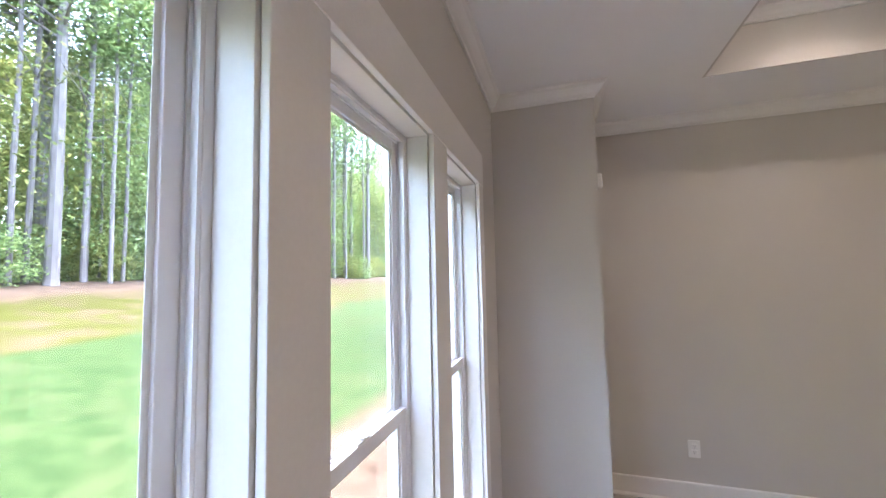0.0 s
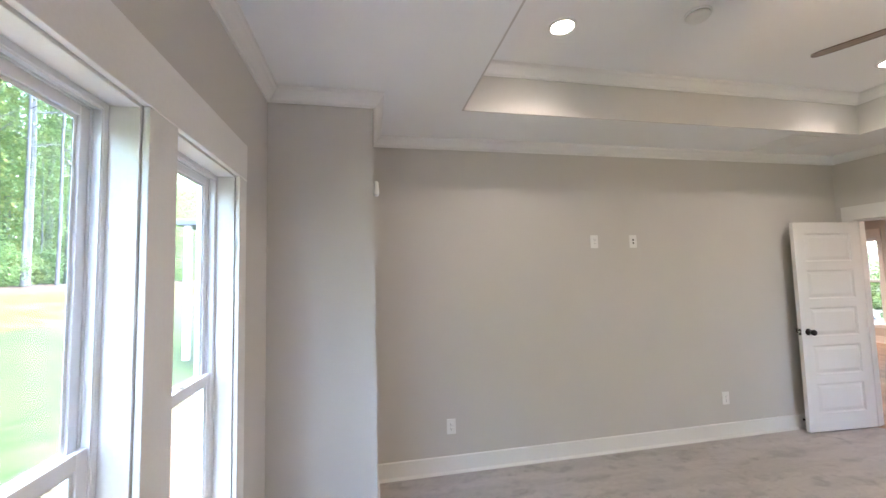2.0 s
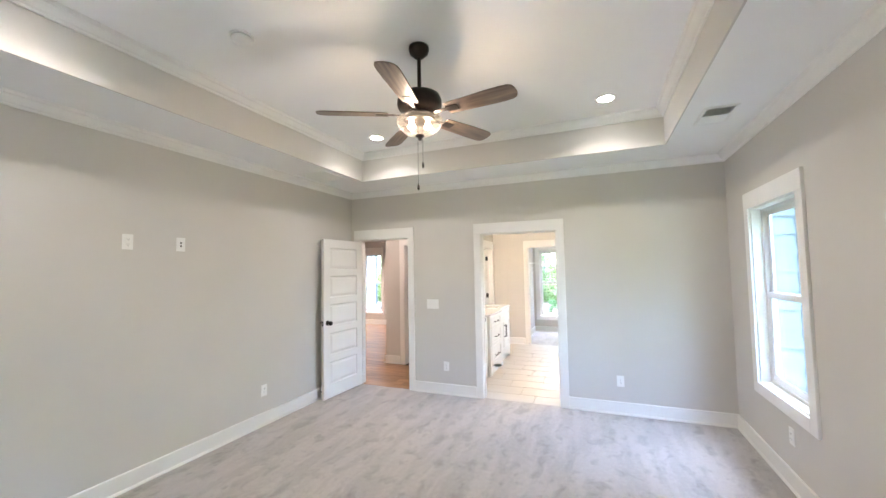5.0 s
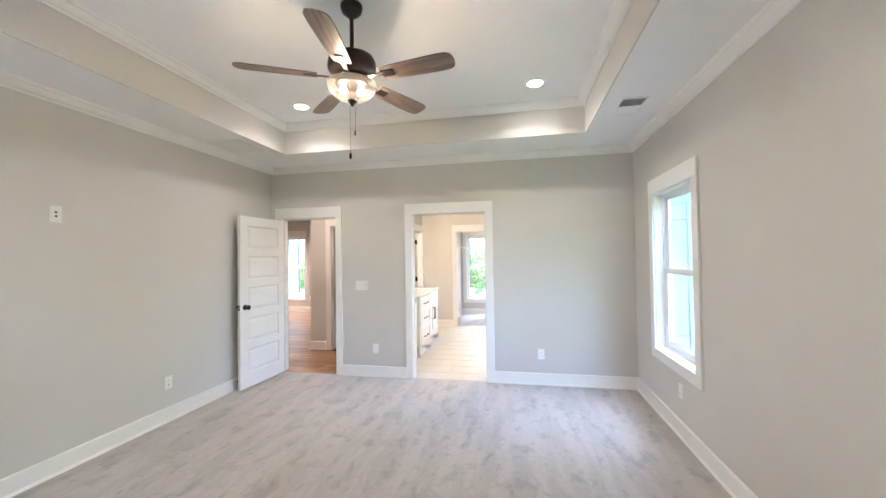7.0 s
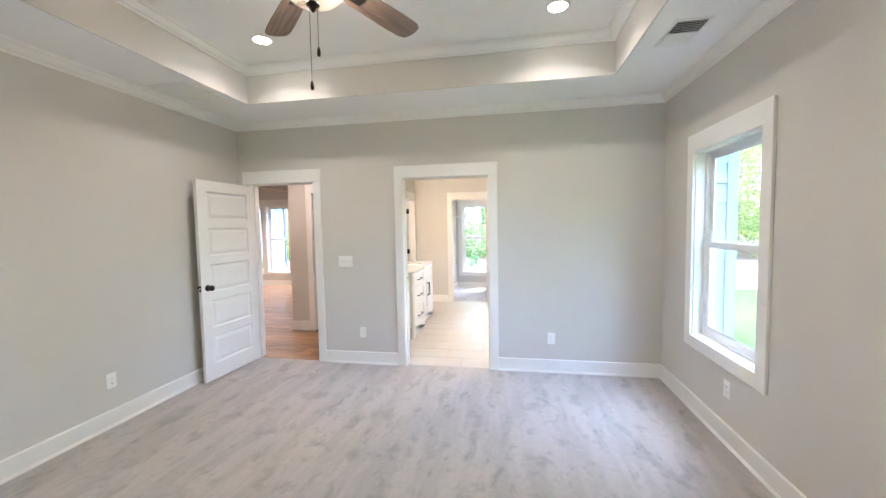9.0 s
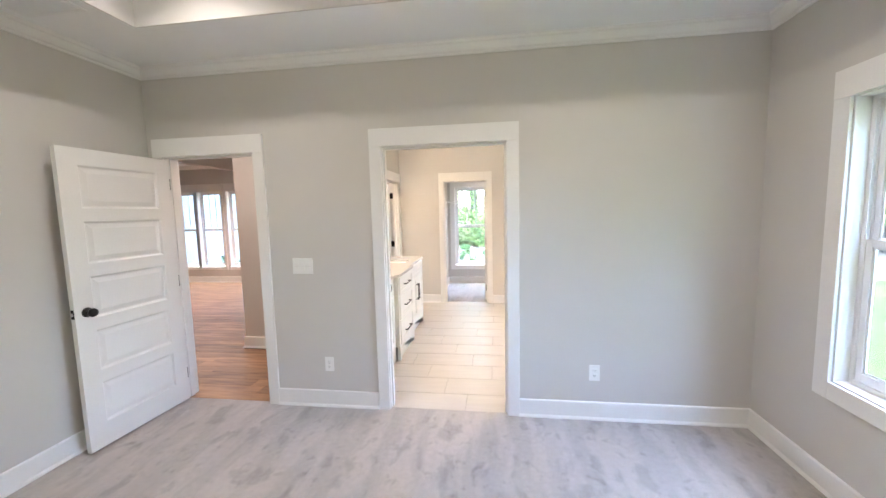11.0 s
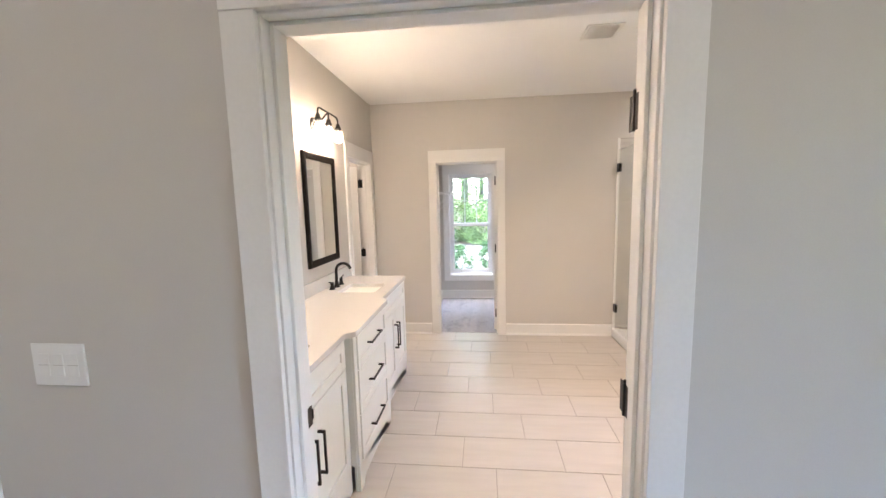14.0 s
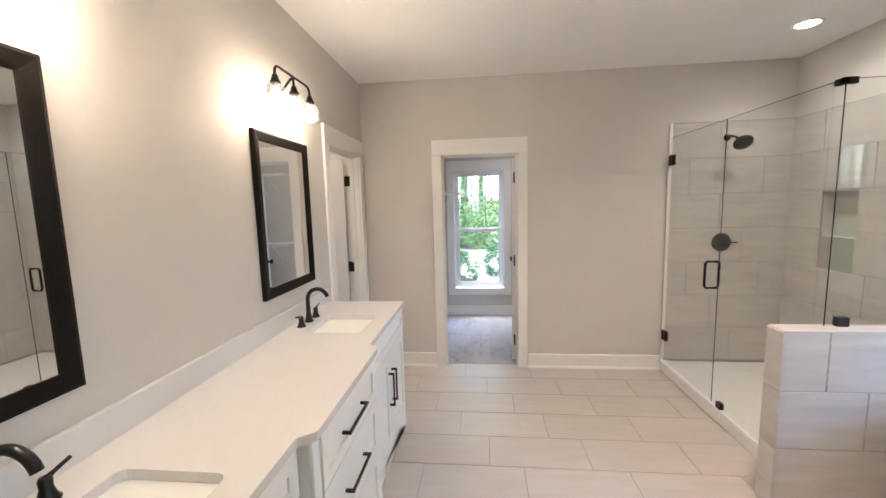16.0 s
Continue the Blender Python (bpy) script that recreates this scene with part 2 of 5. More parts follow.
def ground_material():
    """Lawn, yellowing and thin in patches, turning to leaf litter under the trees."""
    m = bpy.data.materials.new("lawn_and_litter")
    m.use_nodes = True
    t = m.node_tree
    b = t.nodes["Principled BSDF"]
    b.inputs["Roughness"].default_value, b.inputs["Specular IOR Level"].default_value = 0.95, 0.08
    geo, sep = t.nodes.new("ShaderNodeNewGeometry"), t.nodes.new("ShaderNodeSeparateXYZ")
    t.links.new(geo.outputs["Position"], sep.inputs[0])
    big, fine = t.nodes.new("ShaderNodeTexNoise"), t.nodes.new("ShaderNodeTexNoise")
    big.inputs["Scale"].default_value, big.inputs["Detail"].default_value = 0.35, 6
    fine.inputs["Scale"].default_value, fine.inputs["Detail"].default_value = 4.0, 8
    t.links.new(geo.outputs["Position"], big.inputs["Vector"])
    t.links.new(geo.outputs["Position"], fine.inputs["Vector"])

    def mixed(fac, a, c):
        x = t.nodes.new("ShaderNodeMix")
        x.data_type = "RGBA"
        t.links.new(fac, x.inputs["Factor"])
        for k, v in (("A", a), ("B", c)):
            if isinstance(v, tuple):
                x.inputs[k].default_value = (*v, 1)
            else:
                t.links.new(v, x.inputs[k])
        return x.outputs["Result"]

    def ranged(v, lo, hi):
        r = t.nodes.new("ShaderNodeMapRange")
        r.inputs["From Min"].default_value, r.inputs["From Max"].default_value = lo, hi
        t.links.new(v, r.inputs["Value"])
        return r.outputs[0]

    def plus(a, c, k):
        n = t.nodes.new("ShaderNodeMath")
        n.operation = "MULTIPLY_ADD"
        t.links.new(a, n.inputs[0])
        n.inputs[1].default_value = k
        t.links.new(c, n.inputs[2])
        return n.outputs[0]

    green = mixed(ranged(fine.outputs["Fac"], 0.35, 0.65), (0.0145, 0.031, 0.0100), (0.024, 0.042, 0.0150))
    patch = t.nodes.new("ShaderNodeTexNoise")
    patch.inputs["Scale"].default_value, patch.inputs["Detail"].default_value = 1.3, 5
    t.links.new(geo.outputs["Position"], patch.inputs["Vector"])
    pale = mixed(ranged(patch.outputs["Fac"], 0.50, 0.72), green, (0.032, 0.045, 0.019))
    sparse = mixed(ranged(big.outputs["Fac"], 0.55, 0.70), pale, (0.030, 0.040, 0.017))
    edge = plus(big.outputs["Fac"], sep.outputs["Y"], 3.0)
    straw = mixed(ranged(patch.outputs["Fac"], 0.42, 0.62), (0.031, 0.035, 0.0075), (0.047, 0.039, 0.022))
    yellow = mixed(ranged(edge, -7.3, -7.7), sparse, straw)
    litter = mixed(ranged(fine.outputs["Fac"], 0.3, 0.7), (0.042, 0.030, 0.022), (0.088, 0.066, 0.050))
    south = mixed(ranged(edge, -11.6, -12.8), yellow, litter)
    bed = plus(big.outputs["Fac"], sep.outputs["Y"], 1.0)
    beds = mixed(ranged(sep.outputs["X"], 1.9, 2.3), mixed(ranged(bed, -2.9, -2.5), south, litter), south)
    north = mixed(ranged(sep.outputs["Y"], 11.9, 12.2), beds, (0.125, 0.118, 0.110))
    north3 = mixed(ranged(edge, 21.0, 22.0), north, litter)
    t.links.new(north3, b.inputs["Base Color"])
    bn = t.nodes.new("ShaderNodeBump")
    bn.inputs["Strength"].default_value, bn.inputs["Distance"].default_value = 0.25, 0.03
    t.links.new(fine.outputs["Fac"], bn.inputs["Height"])
    t.links.new(bn.outputs[0], b.inputs["Normal"])
    return m


def leaf_material(name, lo, hi):
    """Leaves whose tone differs from leaf to leaf and that let some light through."""
    m = bpy.data.materials.new(name)
    m.use_nodes = True
    t = m.node_tree
    b = t.nodes["Principled BSDF"]
    geo, mix = t.nodes.new("ShaderNodeNewGeometry"), t.nodes.new("ShaderNodeMix")
    mix.data_type = "RGBA"
    mix.inputs["A"].default_value, mix.inputs["B"].default_value = (*lo, 1), (*hi, 1)
    t.links.new(geo.outputs["Random Per Island"], mix.inputs["Factor"])
    t.links.new(mix.outputs["Result"], b.inputs["Base Color"])
    b.inputs["Roughness"].default_value, b.inputs["Specular IOR Level"].default_value = 0.6, 0.25
    tl, ms = t.nodes.new("ShaderNodeBsdfTranslucent"), t.nodes.new("ShaderNodeMixShader")
    t.links.new(mix.outputs["Result"], tl.inputs[0])
    ms.inputs[0].default_value = 0.5
    t.links.new(b.outputs[0], ms.inputs[1])
    t.links.new(tl.outputs[0], ms.inputs[2])
    t.links.new(ms.outputs[0], t.nodes["Material Output"].inputs[0])
    return m


LEAF = leaf_material("green_leaves", (0.085, 0.155, 0.055), (0.29, 0.39, 0.15))
LEAFY = leaf_material("yellowing_leaves", (0.12, 0.18, 0.05), (0.31, 0.32, 0.10))
NEEDLE = leaf_material("pine_needles", (0.10, 0.17, 0.06), (0.25, 0.34, 0.13))
SHRUBLEAF = leaf_material("shrub_leaves", (0.030, 0.075, 0.032), (0.080, 0.150, 0.062))


# ---- building helpers ----
def empty(name, m=None, label="", category="", group="", kind=""):
    ob = new(name)
    ob.empty_display_size = 0.1
    if m is not None:
        ob.matrix_world = m
    return tagged(ob, label, category, group, kind)


def part(name, bm, mat, parent=None, label="", smooth=False):
    me = bpy.data.meshes.new(name)
    bm.to_mesh(me)
    bm.free()
    me.materials.append(mat)
    if smooth:
        for p in me.polygons:
            p.use_smooth = True
    ob = new(name, me)
    if parent is not None:
        ob.parent = parent
    if label:
        ob["label"] = label
    return ob


def mesh_part(name, me, parent, loc=(0, 0, 0), rot=(0, 0, 0)):
    """A piece that shares its mesh with alike pieces."""
    ob = new(name, me)
    ob.parent = parent
    ob.location, ob.rotation_euler = loc, rot
    return ob


def box(bm, x0, x1, y0, y1, z0, z1, bev=0.0):
    vs = [bm.verts.new((x, y, z)) for x in (x0, x1) for y in (y0, y1) for z in (z0, z1)]
    fs = [bm.faces.new([vs[i] for i in f]) for f in ((0, 1, 3, 2), (4, 6, 7, 5), (0, 4, 5, 1), (2, 3, 7, 6), (0, 2, 6, 4), (1, 5, 7, 3))]
    if bev:
        es = {e for f in fs for e in f.edges}
        bmesh.ops.bevel(bm, geom=list(es), offset=bev, segments=2, profile=0.5, affect="EDGES")
    return bm


def boxes(*rows, bev=0.0):
    bm = bmesh.new()
    for r in rows:
        box(bm, *r, bev=bev)
    return bm


def lathe(rows, n=32, bm=None, center=(0, 0, 0)):
    """A turned shape from rows of radius and height."""
    bm = bm or bmesh.new()
    rings = []
    for r, z in rows:
        rings.append([bm.verts.new((center[0] + max(r, 1e-4) * math.cos(2 * math.pi * i / n), center[1] + max(r, 1e-4) * math.sin(2 * math.pi * i / n), center[2] + z)) for i in range(n)])
    for a, b in zip(rings, rings[1:]):
        for i in range(n):
            bm.faces.new((a[i], a[(i + 1) % n], b[(i + 1) % n], b[i]))
    bm.faces.new(rings[0][::-1])
    bm.faces.new(rings[-1])
    return bm


def tube(pts, r, n=10, bm=None):
    """A round bar along a line of points; r may be one radius or one for each point."""
    bm = bm or bmesh.new()
    pts = [Vector(p) for p in pts]
    rs = r if isinstance(r, (list, tuple)) else [r] * len(pts)
    rings, side = [], None
    for i, p in enumerate(pts):
        d = (pts[min(i + 1, len(pts) - 1)] - pts[max(i - 1, 0)]).normalized()
        if side is None:
            side = d.orthogonal().normalized()
        side = (side - d * side.dot(d)).normalized()
        up = d.cross(side)
        rings.append([bm.verts.new(p + rs[i] * (math.cos(2 * math.pi * k / n) * side + math.sin(2 * math.pi * k / n) * up)) for k in range(n)])
    for a, b in zip(rings, rings[1:]):
        for k in range(n):
            bm.faces.new((a[k], a[(k + 1) % n], b[(k + 1) % n], b[k]))
    bm.faces.new(rings[0][::-1])
    bm.faces.new(rings[-1])
    return bm


def arc(center, r, a0, a1, n, plane="yz"):
    out = []
    for i in range(n + 1):
        a = radians(a0 + (a1 - a0) * i / n)
        c, s = r * math.cos(a), r * math.sin(a)
        x, y, z = center
        out.append({"yz": (x, y + c, z + s), "xz": (x + c, y, z + s), "xy": (x + c, y + s, z)}[plane])
    return out


def sweep(path, prof, closed=False):
    """A moulding: the profile (distance into the room, height) drawn along the wall line with mitred corners. The room is on the left."""
    bm = bmesh.new()
    pts = [Vector(p) for p in path]
    n, rings = len(pts), []
    for i, p in enumerate(pts):
        dirs = []
        if closed or i > 0:
            dirs.append((p - pts[i - 1]).normalized())
        if closed or i < n - 1:
            dirs.append((pts[(i + 1) % n] - p).normalized())
        norms = [Vector((-d.y, d.x)) for d in dirs]
        m = sum(norms, Vector((0, 0))) / len(norms)
        m = m / m.length_squared
        rings.append([bm.verts.new((p.x + m.x * o, p.y + m.y * o, z)) for o, z in prof])
    k = len(prof)
    for i in range(n if closed else n - 1):
        a, b = rings[i], rings[(i + 1) % n]
        for j in range(k):
            bm.faces.new((a[j], b[j], b[(j + 1) % k], a[(j + 1) % k]))
    if not closed:
        bm.faces.new(rings[0])
        bm.faces.new(rings[-1][::-1])
    bmesh.ops.recalc_face_normals(bm, faces=bm.faces)
    return bm


def wall(name, along, p0, p1, a0, a1, z0, z1, holes=(), mat=None, label="greige painted wall"):
    """A wall along x or y, p0 to p1 thick, with holes (from, to, bottom, top) that go through it."""
    bm = bmesh.new()
    cuts = sorted({a0, a1, *[h for hole in holes for h in hole[:2]]})
    for u, v in zip(cuts, cuts[1:]):
        spans, z = [], z0
        for h in sorted((h for h in holes if h[0] <= u + 1e-6 and h[1] >= v - 1e-6), key=lambda h: h[2]):
            if h[2] > z + 1e-6:
                spans.append((z, h[2]))
            z = h[3]
        if z1 > z + 1e-6:
            spans.append((z, z1))
        for lo, hi in spans:
            box(bm, *((u, v, p0, p1) if along == "x" else (p0, p1, u, v)), lo, hi)
    bmesh.ops.remove_doubles(bm, verts=bm.verts, dist=1e-5)
    return tagged(part(name, bm, mat or WALL), label, "wall", kind="structure")


CROWN = [(0, 0), (0.012, 0), (0.016, 0.012), (0.030, 0.020), (0.044, 0.036), (0.056, 0.056), (0.066, 0.062), (0.072, 0.080), (0, 0.080)]


def crown(path, z, closed):
    ob = part("trim", sweep(path, [(o, z - 0.080 + h) for o, h in CROWN], closed), TRIM)
    return tagged(ob, "white painted crown moulding along the ceiling", "moulding", kind="structure")


def base(path, h=0.135):
    prof = [(0, 0), (0.026, 0), (0.026, 0.008), (0.018, 0.020), (0.016, 0.022), (0.016, h - 0.006), (0.011, h), (0, h)]
    return tagged(part("baseboard", sweep(path, prof), TRIM), "white painted baseboard with shoe moulding", "baseboard", kind="structure")


# ---- the shell: bedroom ----
H = 2.735
S_WINDOWS = [(-1.75, -1.17), (-1.03, -0.445), (-0.31, 0.27)]
S_Z = (0.28, 2.07)
wall("wall_west", "y", -3.12, -3.0, -0.645, 4.965, -0.1, 3.25)
wall("wall_south", "x", -0.645, -0.485, -3.0, 1.555, -0.1, 3.25, [(a, b, *S_Z) for a, b in S_WINDOWS])
wall("wall_corner_return", "x", -0.485, 0.14, -3.0, -2.275, -0.1, H, label="greige painted wall return beside the windows")
wall("wall_east", "y", 1.555, 1.70, -0.645, 4.965, -0.1, 3.25, [(3.515, 4.365, 0.605, 2.085)])
wall("wall_north", "x", 4.965, 5.085, -9.62, 2.145, -0.1, 3.25, [(-2.87, -2.06, -0.1, 2.06), (-1.045, -0.107, -0.1, 2.06)])

bm = boxes((-3.0, 1.555, -0.485, 4.965, -0.06, 0.0), (-2.87, -2.06, 4.965, 4.985, -0.06, 0.0), (-1.045, -0.107, 4.965, 4.985, -0.06, 0.0))
tagged(part("floor", bm, CARPET), "pale grey cut-pile carpet with brushed and trodden nap", "carpet", kind="structure")

TX0, TX1, TY0, TY1, TZ = -2.395, 0.945, 0.765, 4.36, 3.08
TL = 0.012
bm = boxes((-3.0, TX0 - TL, -0.485, 4.965, H, 3.2), (TX1 + TL, 1.555, -0.485, 4.965, H, 3.2), (TX0 - TL, TX1 + TL, -0.485, TY0 - TL, H, 3.2), (TX0 - TL, TX1 + TL, TY1 + TL, 4.965, H, 3.2), (TX0, TX1, TY0, TY1, TZ, 3.2))
tagged(part("ceiling", bm, CEIL), "white tray ceiling with a raised middle", "ceiling", kind="structure")

for k, r in enumerate(((TX0 - TL, TX0, TY0 - TL, TY1 + TL), (TX1, TX1 + TL, TY0 - TL, TY1 + TL), (TX0, TX1, TY0 - TL, TY0), (TX0, TX1, TY1, TY1 + TL))):
    tagged(part(f"wall_tray_{k + 1}", boxes((*r, H + 0.001, 3.2)), WALL), "greige painted upright side of the tray ceiling", "wall", kind="structure")

ROOM = [(1.555, -0.485), (1.555, 4.965), (-3.0, 4.965), (-3.0, 0.14), (-2.275, 0.14), (-2.275, -0.485)]
crown(ROOM, H, True)
crown([(TX0, TY0), (TX1, TY0), (TX1, TY1), (TX0, TY1)], TZ, True)
base([(-2.945, 4.965), (-3.0, 4.965), (-3.0, 0.14), (-2.275, 0.14), (-2.275, -0.485), (1.555, -0.485), (1.555, 4.965), (-0.036, 4.965)])
base([(-1.132, 4.965), (-1.988, 4.965)])

# ---- the shell: bathroom, water closet, closet, hall and front room ----
wall("wall_bath_west", "y", -1.92, -1.80, 5.085, 8.49, -0.1, H, [(7.635, 8.365, -0.1, 2.06)])
wall("wall_bath_north", "x", 8.49, 8.61, -3.15, 1.985, -0.1, H, [(-1.057, -0.327, -0.1, 2.06)])
BATH_WIN = [(5.355, 5.955), (6.055, 6.655)]
NICHE = (7.86, 8.15, 1.27, 1.615)
wall("wall_bath_east", "y", 1.985, 2.145, 5.085, 8.61, -0.1, H, [(a, b, 0.90, 2.03) for a, b in BATH_WIN] + [NICHE])
part("niche_back", boxes((2.075, 2.10, NICHE[0] - 0.01, NICHE[1] + 0.01, NICHE[2] - 0.01, NICHE[3] + 0.01)), WALLTILE, bpy.data.objects["wall_bath_east"])
tagged(part("ceiling_bath", boxes((-3.15, 2.145, 5.085, 10.41, H, 2.85)), CEIL), "flat white ceiling", "ceiling", kind="structure")
base([(0.965, 8.49), (-0.245, 8.49)])
base([(-1.14, 8.49), (-1.80, 8.49), (-1.80, 8.455)])
base([(-1.80, 7.545), (-1.80, 7.46)])

wall("wall_closet_west", "y", -1.33, -1.21, 8.61, 10.25, -0.1, H)
wall("wall_closet_east", "y", 0.95, 1.07, 8.61, 10.25, -0.1, H)
CLOSET_WIN = (-1.065, -0.35, 0.385, 2.055)
FRONT_WIN = [(-7.85, -7.21), (-7.13, -6.52), (-6.38, -5.72)]
wall("wall_front", "x", 10.25, 10.41, -9.62, 2.145, -0.1, H + 0.1, [CLOSET_WIN] + [(a, b, 0.36, 2.14) for a, b in FRONT_WIN])
tagged(part("floor_closet", boxes((-1.21, 0.95, 8.55, 10.25, -0.06, 0.0)), CARPET), "pale grey carpet in the closet", "carpet", kind="structure")
base([(0.95, 8.61), (0.95, 10.25), (-1.21, 10.25), (-1.21, 8.61)])

wall("wall_hall_north", "x", 6.18, 6.30, -3.15, -1.92, -0.1, H, [(-2.79, -2.06, -0.1, 2.06)])
wall("wall_hall_block", "y", -3.15, -3.03, 6.30, 10.25, -0.1, H)
wall("wall_hall_west", "y", -4.75, -4.63, 5.085, 10.25, -0.1, H, [(6.95, 9.7, -0.1, 2.34)])
wall("wall_front_room_west", "y", -9.62, -9.5, 5.085, 10.25, -0.1, H)
wall("wall_closet_hall", "x", 7.30, 7.40, -3.03, -1.92, -0.1, H)
tagged(part("ceiling_hall", boxes((-9.62, -3.15, 5.085, 10.41, H, 2.85)), CEIL), "flat white hall ceiling", "ceiling", kind="structure")
base([(-2.88, 6.18), (-3.15, 6.18), (-3.15, 10.25), (-4.63, 10.25)])
base([(-4.75, 10.25), (-9.5, 10.25), (-9.5, 5.085), (-4.75, 5.085), (-4.75, 6.95), (-4.63, 6.95), (-4.63, 6.34)])
base([(-4.63, 5.5), (-4.63, 5.085), (-2.96, 5.085)])
crown([(-4.75, 10.25), (-9.5, 10.25), (-9.5, 5.085), (-4.75, 5.085)], H, False)
tagged(part("floor_back_rooms", boxes((-3.03, -1.92, 6.30, 8.49, -0.06, -0.004)), GROUT), "grey floor of the back rooms", "floor", kind="structure")
tagged(part("roof", boxes((-9.7, 2.2, -0.7, 10.5, 3.26, 3.36)), SHINGLE), "grey shingled house roof", "roof", kind="structure")


# ---- door frames, doors, windows ----
def door_frame(name, along, near, far, a0, a1, top, label, casing=0.088, head=0.14, outer=(True, True)):
    """Jamb lining, stop and flat casing round an opening in a wall that runs from near to far in depth."""
    f = empty(name, label=label, category="door frame", kind="structure")

    def put(n, u0, u1, d0, d1, z0, z1, bev=0.002):
        part(n, boxes((u0, u1, d0, d1, z0, z1) if along == "x" else (d0, d1, u0, u1, z0, z1), bev=bev), TRIM, f)

    j = 0.018
    put("jamb", a0, a0 + j, near + 0.001, far - 0.001, 0, top - j)
    put("jamb", a1 - j, a1, near + 0.001, far - 0.001, 0, top - j)
    put("head_jamb", a0, a1, near + 0.001, far - 0.001, top - j, top)
    mid = (near + far) / 2
    put("stop", a0 + j, a0 + j + 0.011, mid - 0.022, mid + 0.014, 0, top - j)
    put("stop", a1 - j - 0.011, a1 - j, mid - 0.022, mid + 0.014, 0, top - j)
    put("head_stop", a0 + j + 0.011, a1 - j - 0.011, mid - 0.022, mid + 0.014, top - j - 0.011, top - j)
    for d, out in ((near, -1), (far, 1)):
        d0, d1 = sorted((d, d + out * 0.018))
        e0, e1 = sorted((d, d + out * 0.021))
        put("casing", a0 - casing + 0.012, a0 + 0.012, d0, d1, 0, top - 0.012)
        put("casing", a1 - 0.012, a1 + casing - 0.012, d0, d1, 0, top - 0.012)
        put("head_casing", a0 - casing + 0.012, a1 + casing - 0.012, e0, e1, top - 0.012, top - 0.012 + head)
    return f


def panel_door(name, m, width, label, height=2.02, knob_far=True, bumper=False):
    """A moulded five-panel door, hinged at its origin, reaching along +x, with its thickness along +y."""
    d = empty(name, m, label, "door")
    t, st, z0 = 0.035, 0.112, 0.015
    n, rail, bottom = 5, 0.085, 0.165
    ph = (height - z0 - bottom - 0.11 - rail * (n - 1)) / n
    bm = boxes((0, st, 0, t, z0, height), (width - st, width, 0, t, z0, height), (st, width - st, 0, t, z0, z0 + bottom), (st, width - st, 0, t, height - 0.11, height))
    zs = []
    z = z0 + bottom
    for i in range(n):
        zs.append(z)
        z += ph
        if i < n - 1:
            box(bm, st, width - st, 0, t, z, z + rail)
            z += rail
    bmesh.ops.remove_doubles(bm, verts=bm.verts, dist=1e-5)
    body = part("door_body", bm, TRIM, d)
    bm = bmesh.new()
    w = width - 2 * st
    for s in (1, -1):
        c = t / 2
        prev = None
        for inset, dep in ((0, t / 2), (0.012, t / 2 - 0.011), (0.020, t / 2 - 0.011), (0.048, t / 2 - 0.003), (0.049, t / 2 - 0.003)):
            ring = [bm.verts.new((x, c + s * dep, zz)) for x, zz in ((inset, inset), (w - inset, inset), (w - inset, ph - inset), (inset, ph - inset))]
            if prev:
                for k in range(4):
                    bm.faces.new((prev[k], prev[(k + 1) % 4], ring[(k + 1) % 4], ring[k]))
            prev = ring
        bm.faces.new(prev)
    bmesh.ops.recalc_face_normals(bm, faces=bm.faces)
    me = bpy.data.meshes.new("panel")
    bm.to_mesh(me)
    bm.free()
    me.materials.append(TRIM)
    for z in zs:
        mesh_part("panel", me, d, (st, 0, z))
    for s, y in ((-1, 0.0), (1, t)):
        bm = bmesh.new()
        lathe([(0.032, 0), (0.032, 0.006), (0.014, 0.010), (0.012, 0.030), (0.024, 0.038), (0.029, 0.050), (0.026, 0.062), (0.010, 0.068)], 24, bm)
        bmesh.ops.transform(bm, matrix=pose(width - 0.07, y, 0.955, 90 if s < 0 else -90), verts=bm.verts)
        part("knob", bm, BLACK, d, "black round door knob", smooth=True)
    latch = part("latch_plate", boxes((width - 0.001, width + 0.002, 0.005, 0.030, 0.925, 0.985), bev=0.001), BLACK, d, "black latch plate")
    part("latch", boxes((width + 0.002, width + 0.010, 0.011, 0.024, 0.945, 0.965), bev=0.001), CHROME, latch)
    if bumper:
        part("bumper", tube([(width - 0.05, t, 0.09), (width - 0.05, t + 0.055, 0.09)], 0.008), BLACK, d)
    return d


def hinges(door, m, zs=(0.23, 1.03, 1.83), open_angle=90):
    """Butt hinges along a door's hung edge: two leaves and a knuckle each, on the upright line of m."""
    local = door.matrix_basis.inverted() @ m
    for z in zs:
        bm = boxes((-0.033, -0.003, -0.0015, 0.0015, -0.045, 0.045), bev=0.0006)
        bmesh.ops.transform(bm, matrix=pose(0, 0, 0, 0, 0, -open_angle), verts=bm.verts)
        box(bm, -0.033, -0.003, -0.0015, 0.0015, -0.045, 0.045, bev=0.0006)
        h = part("hinge", bm, BLACK, door, "black butt hinge")
        h.matrix_basis = local @ pose(0, 0, z)
        bm = tube([(0, 0, -0.047), (0, 0, 0.047)], 0.0065)
        lathe([(0.004, 0.047), (0.0065, 0.050), (0.005, 0.056), (0.001, 0.058)], 12, bm)
        part("knuckle", bm, BLACK, h)


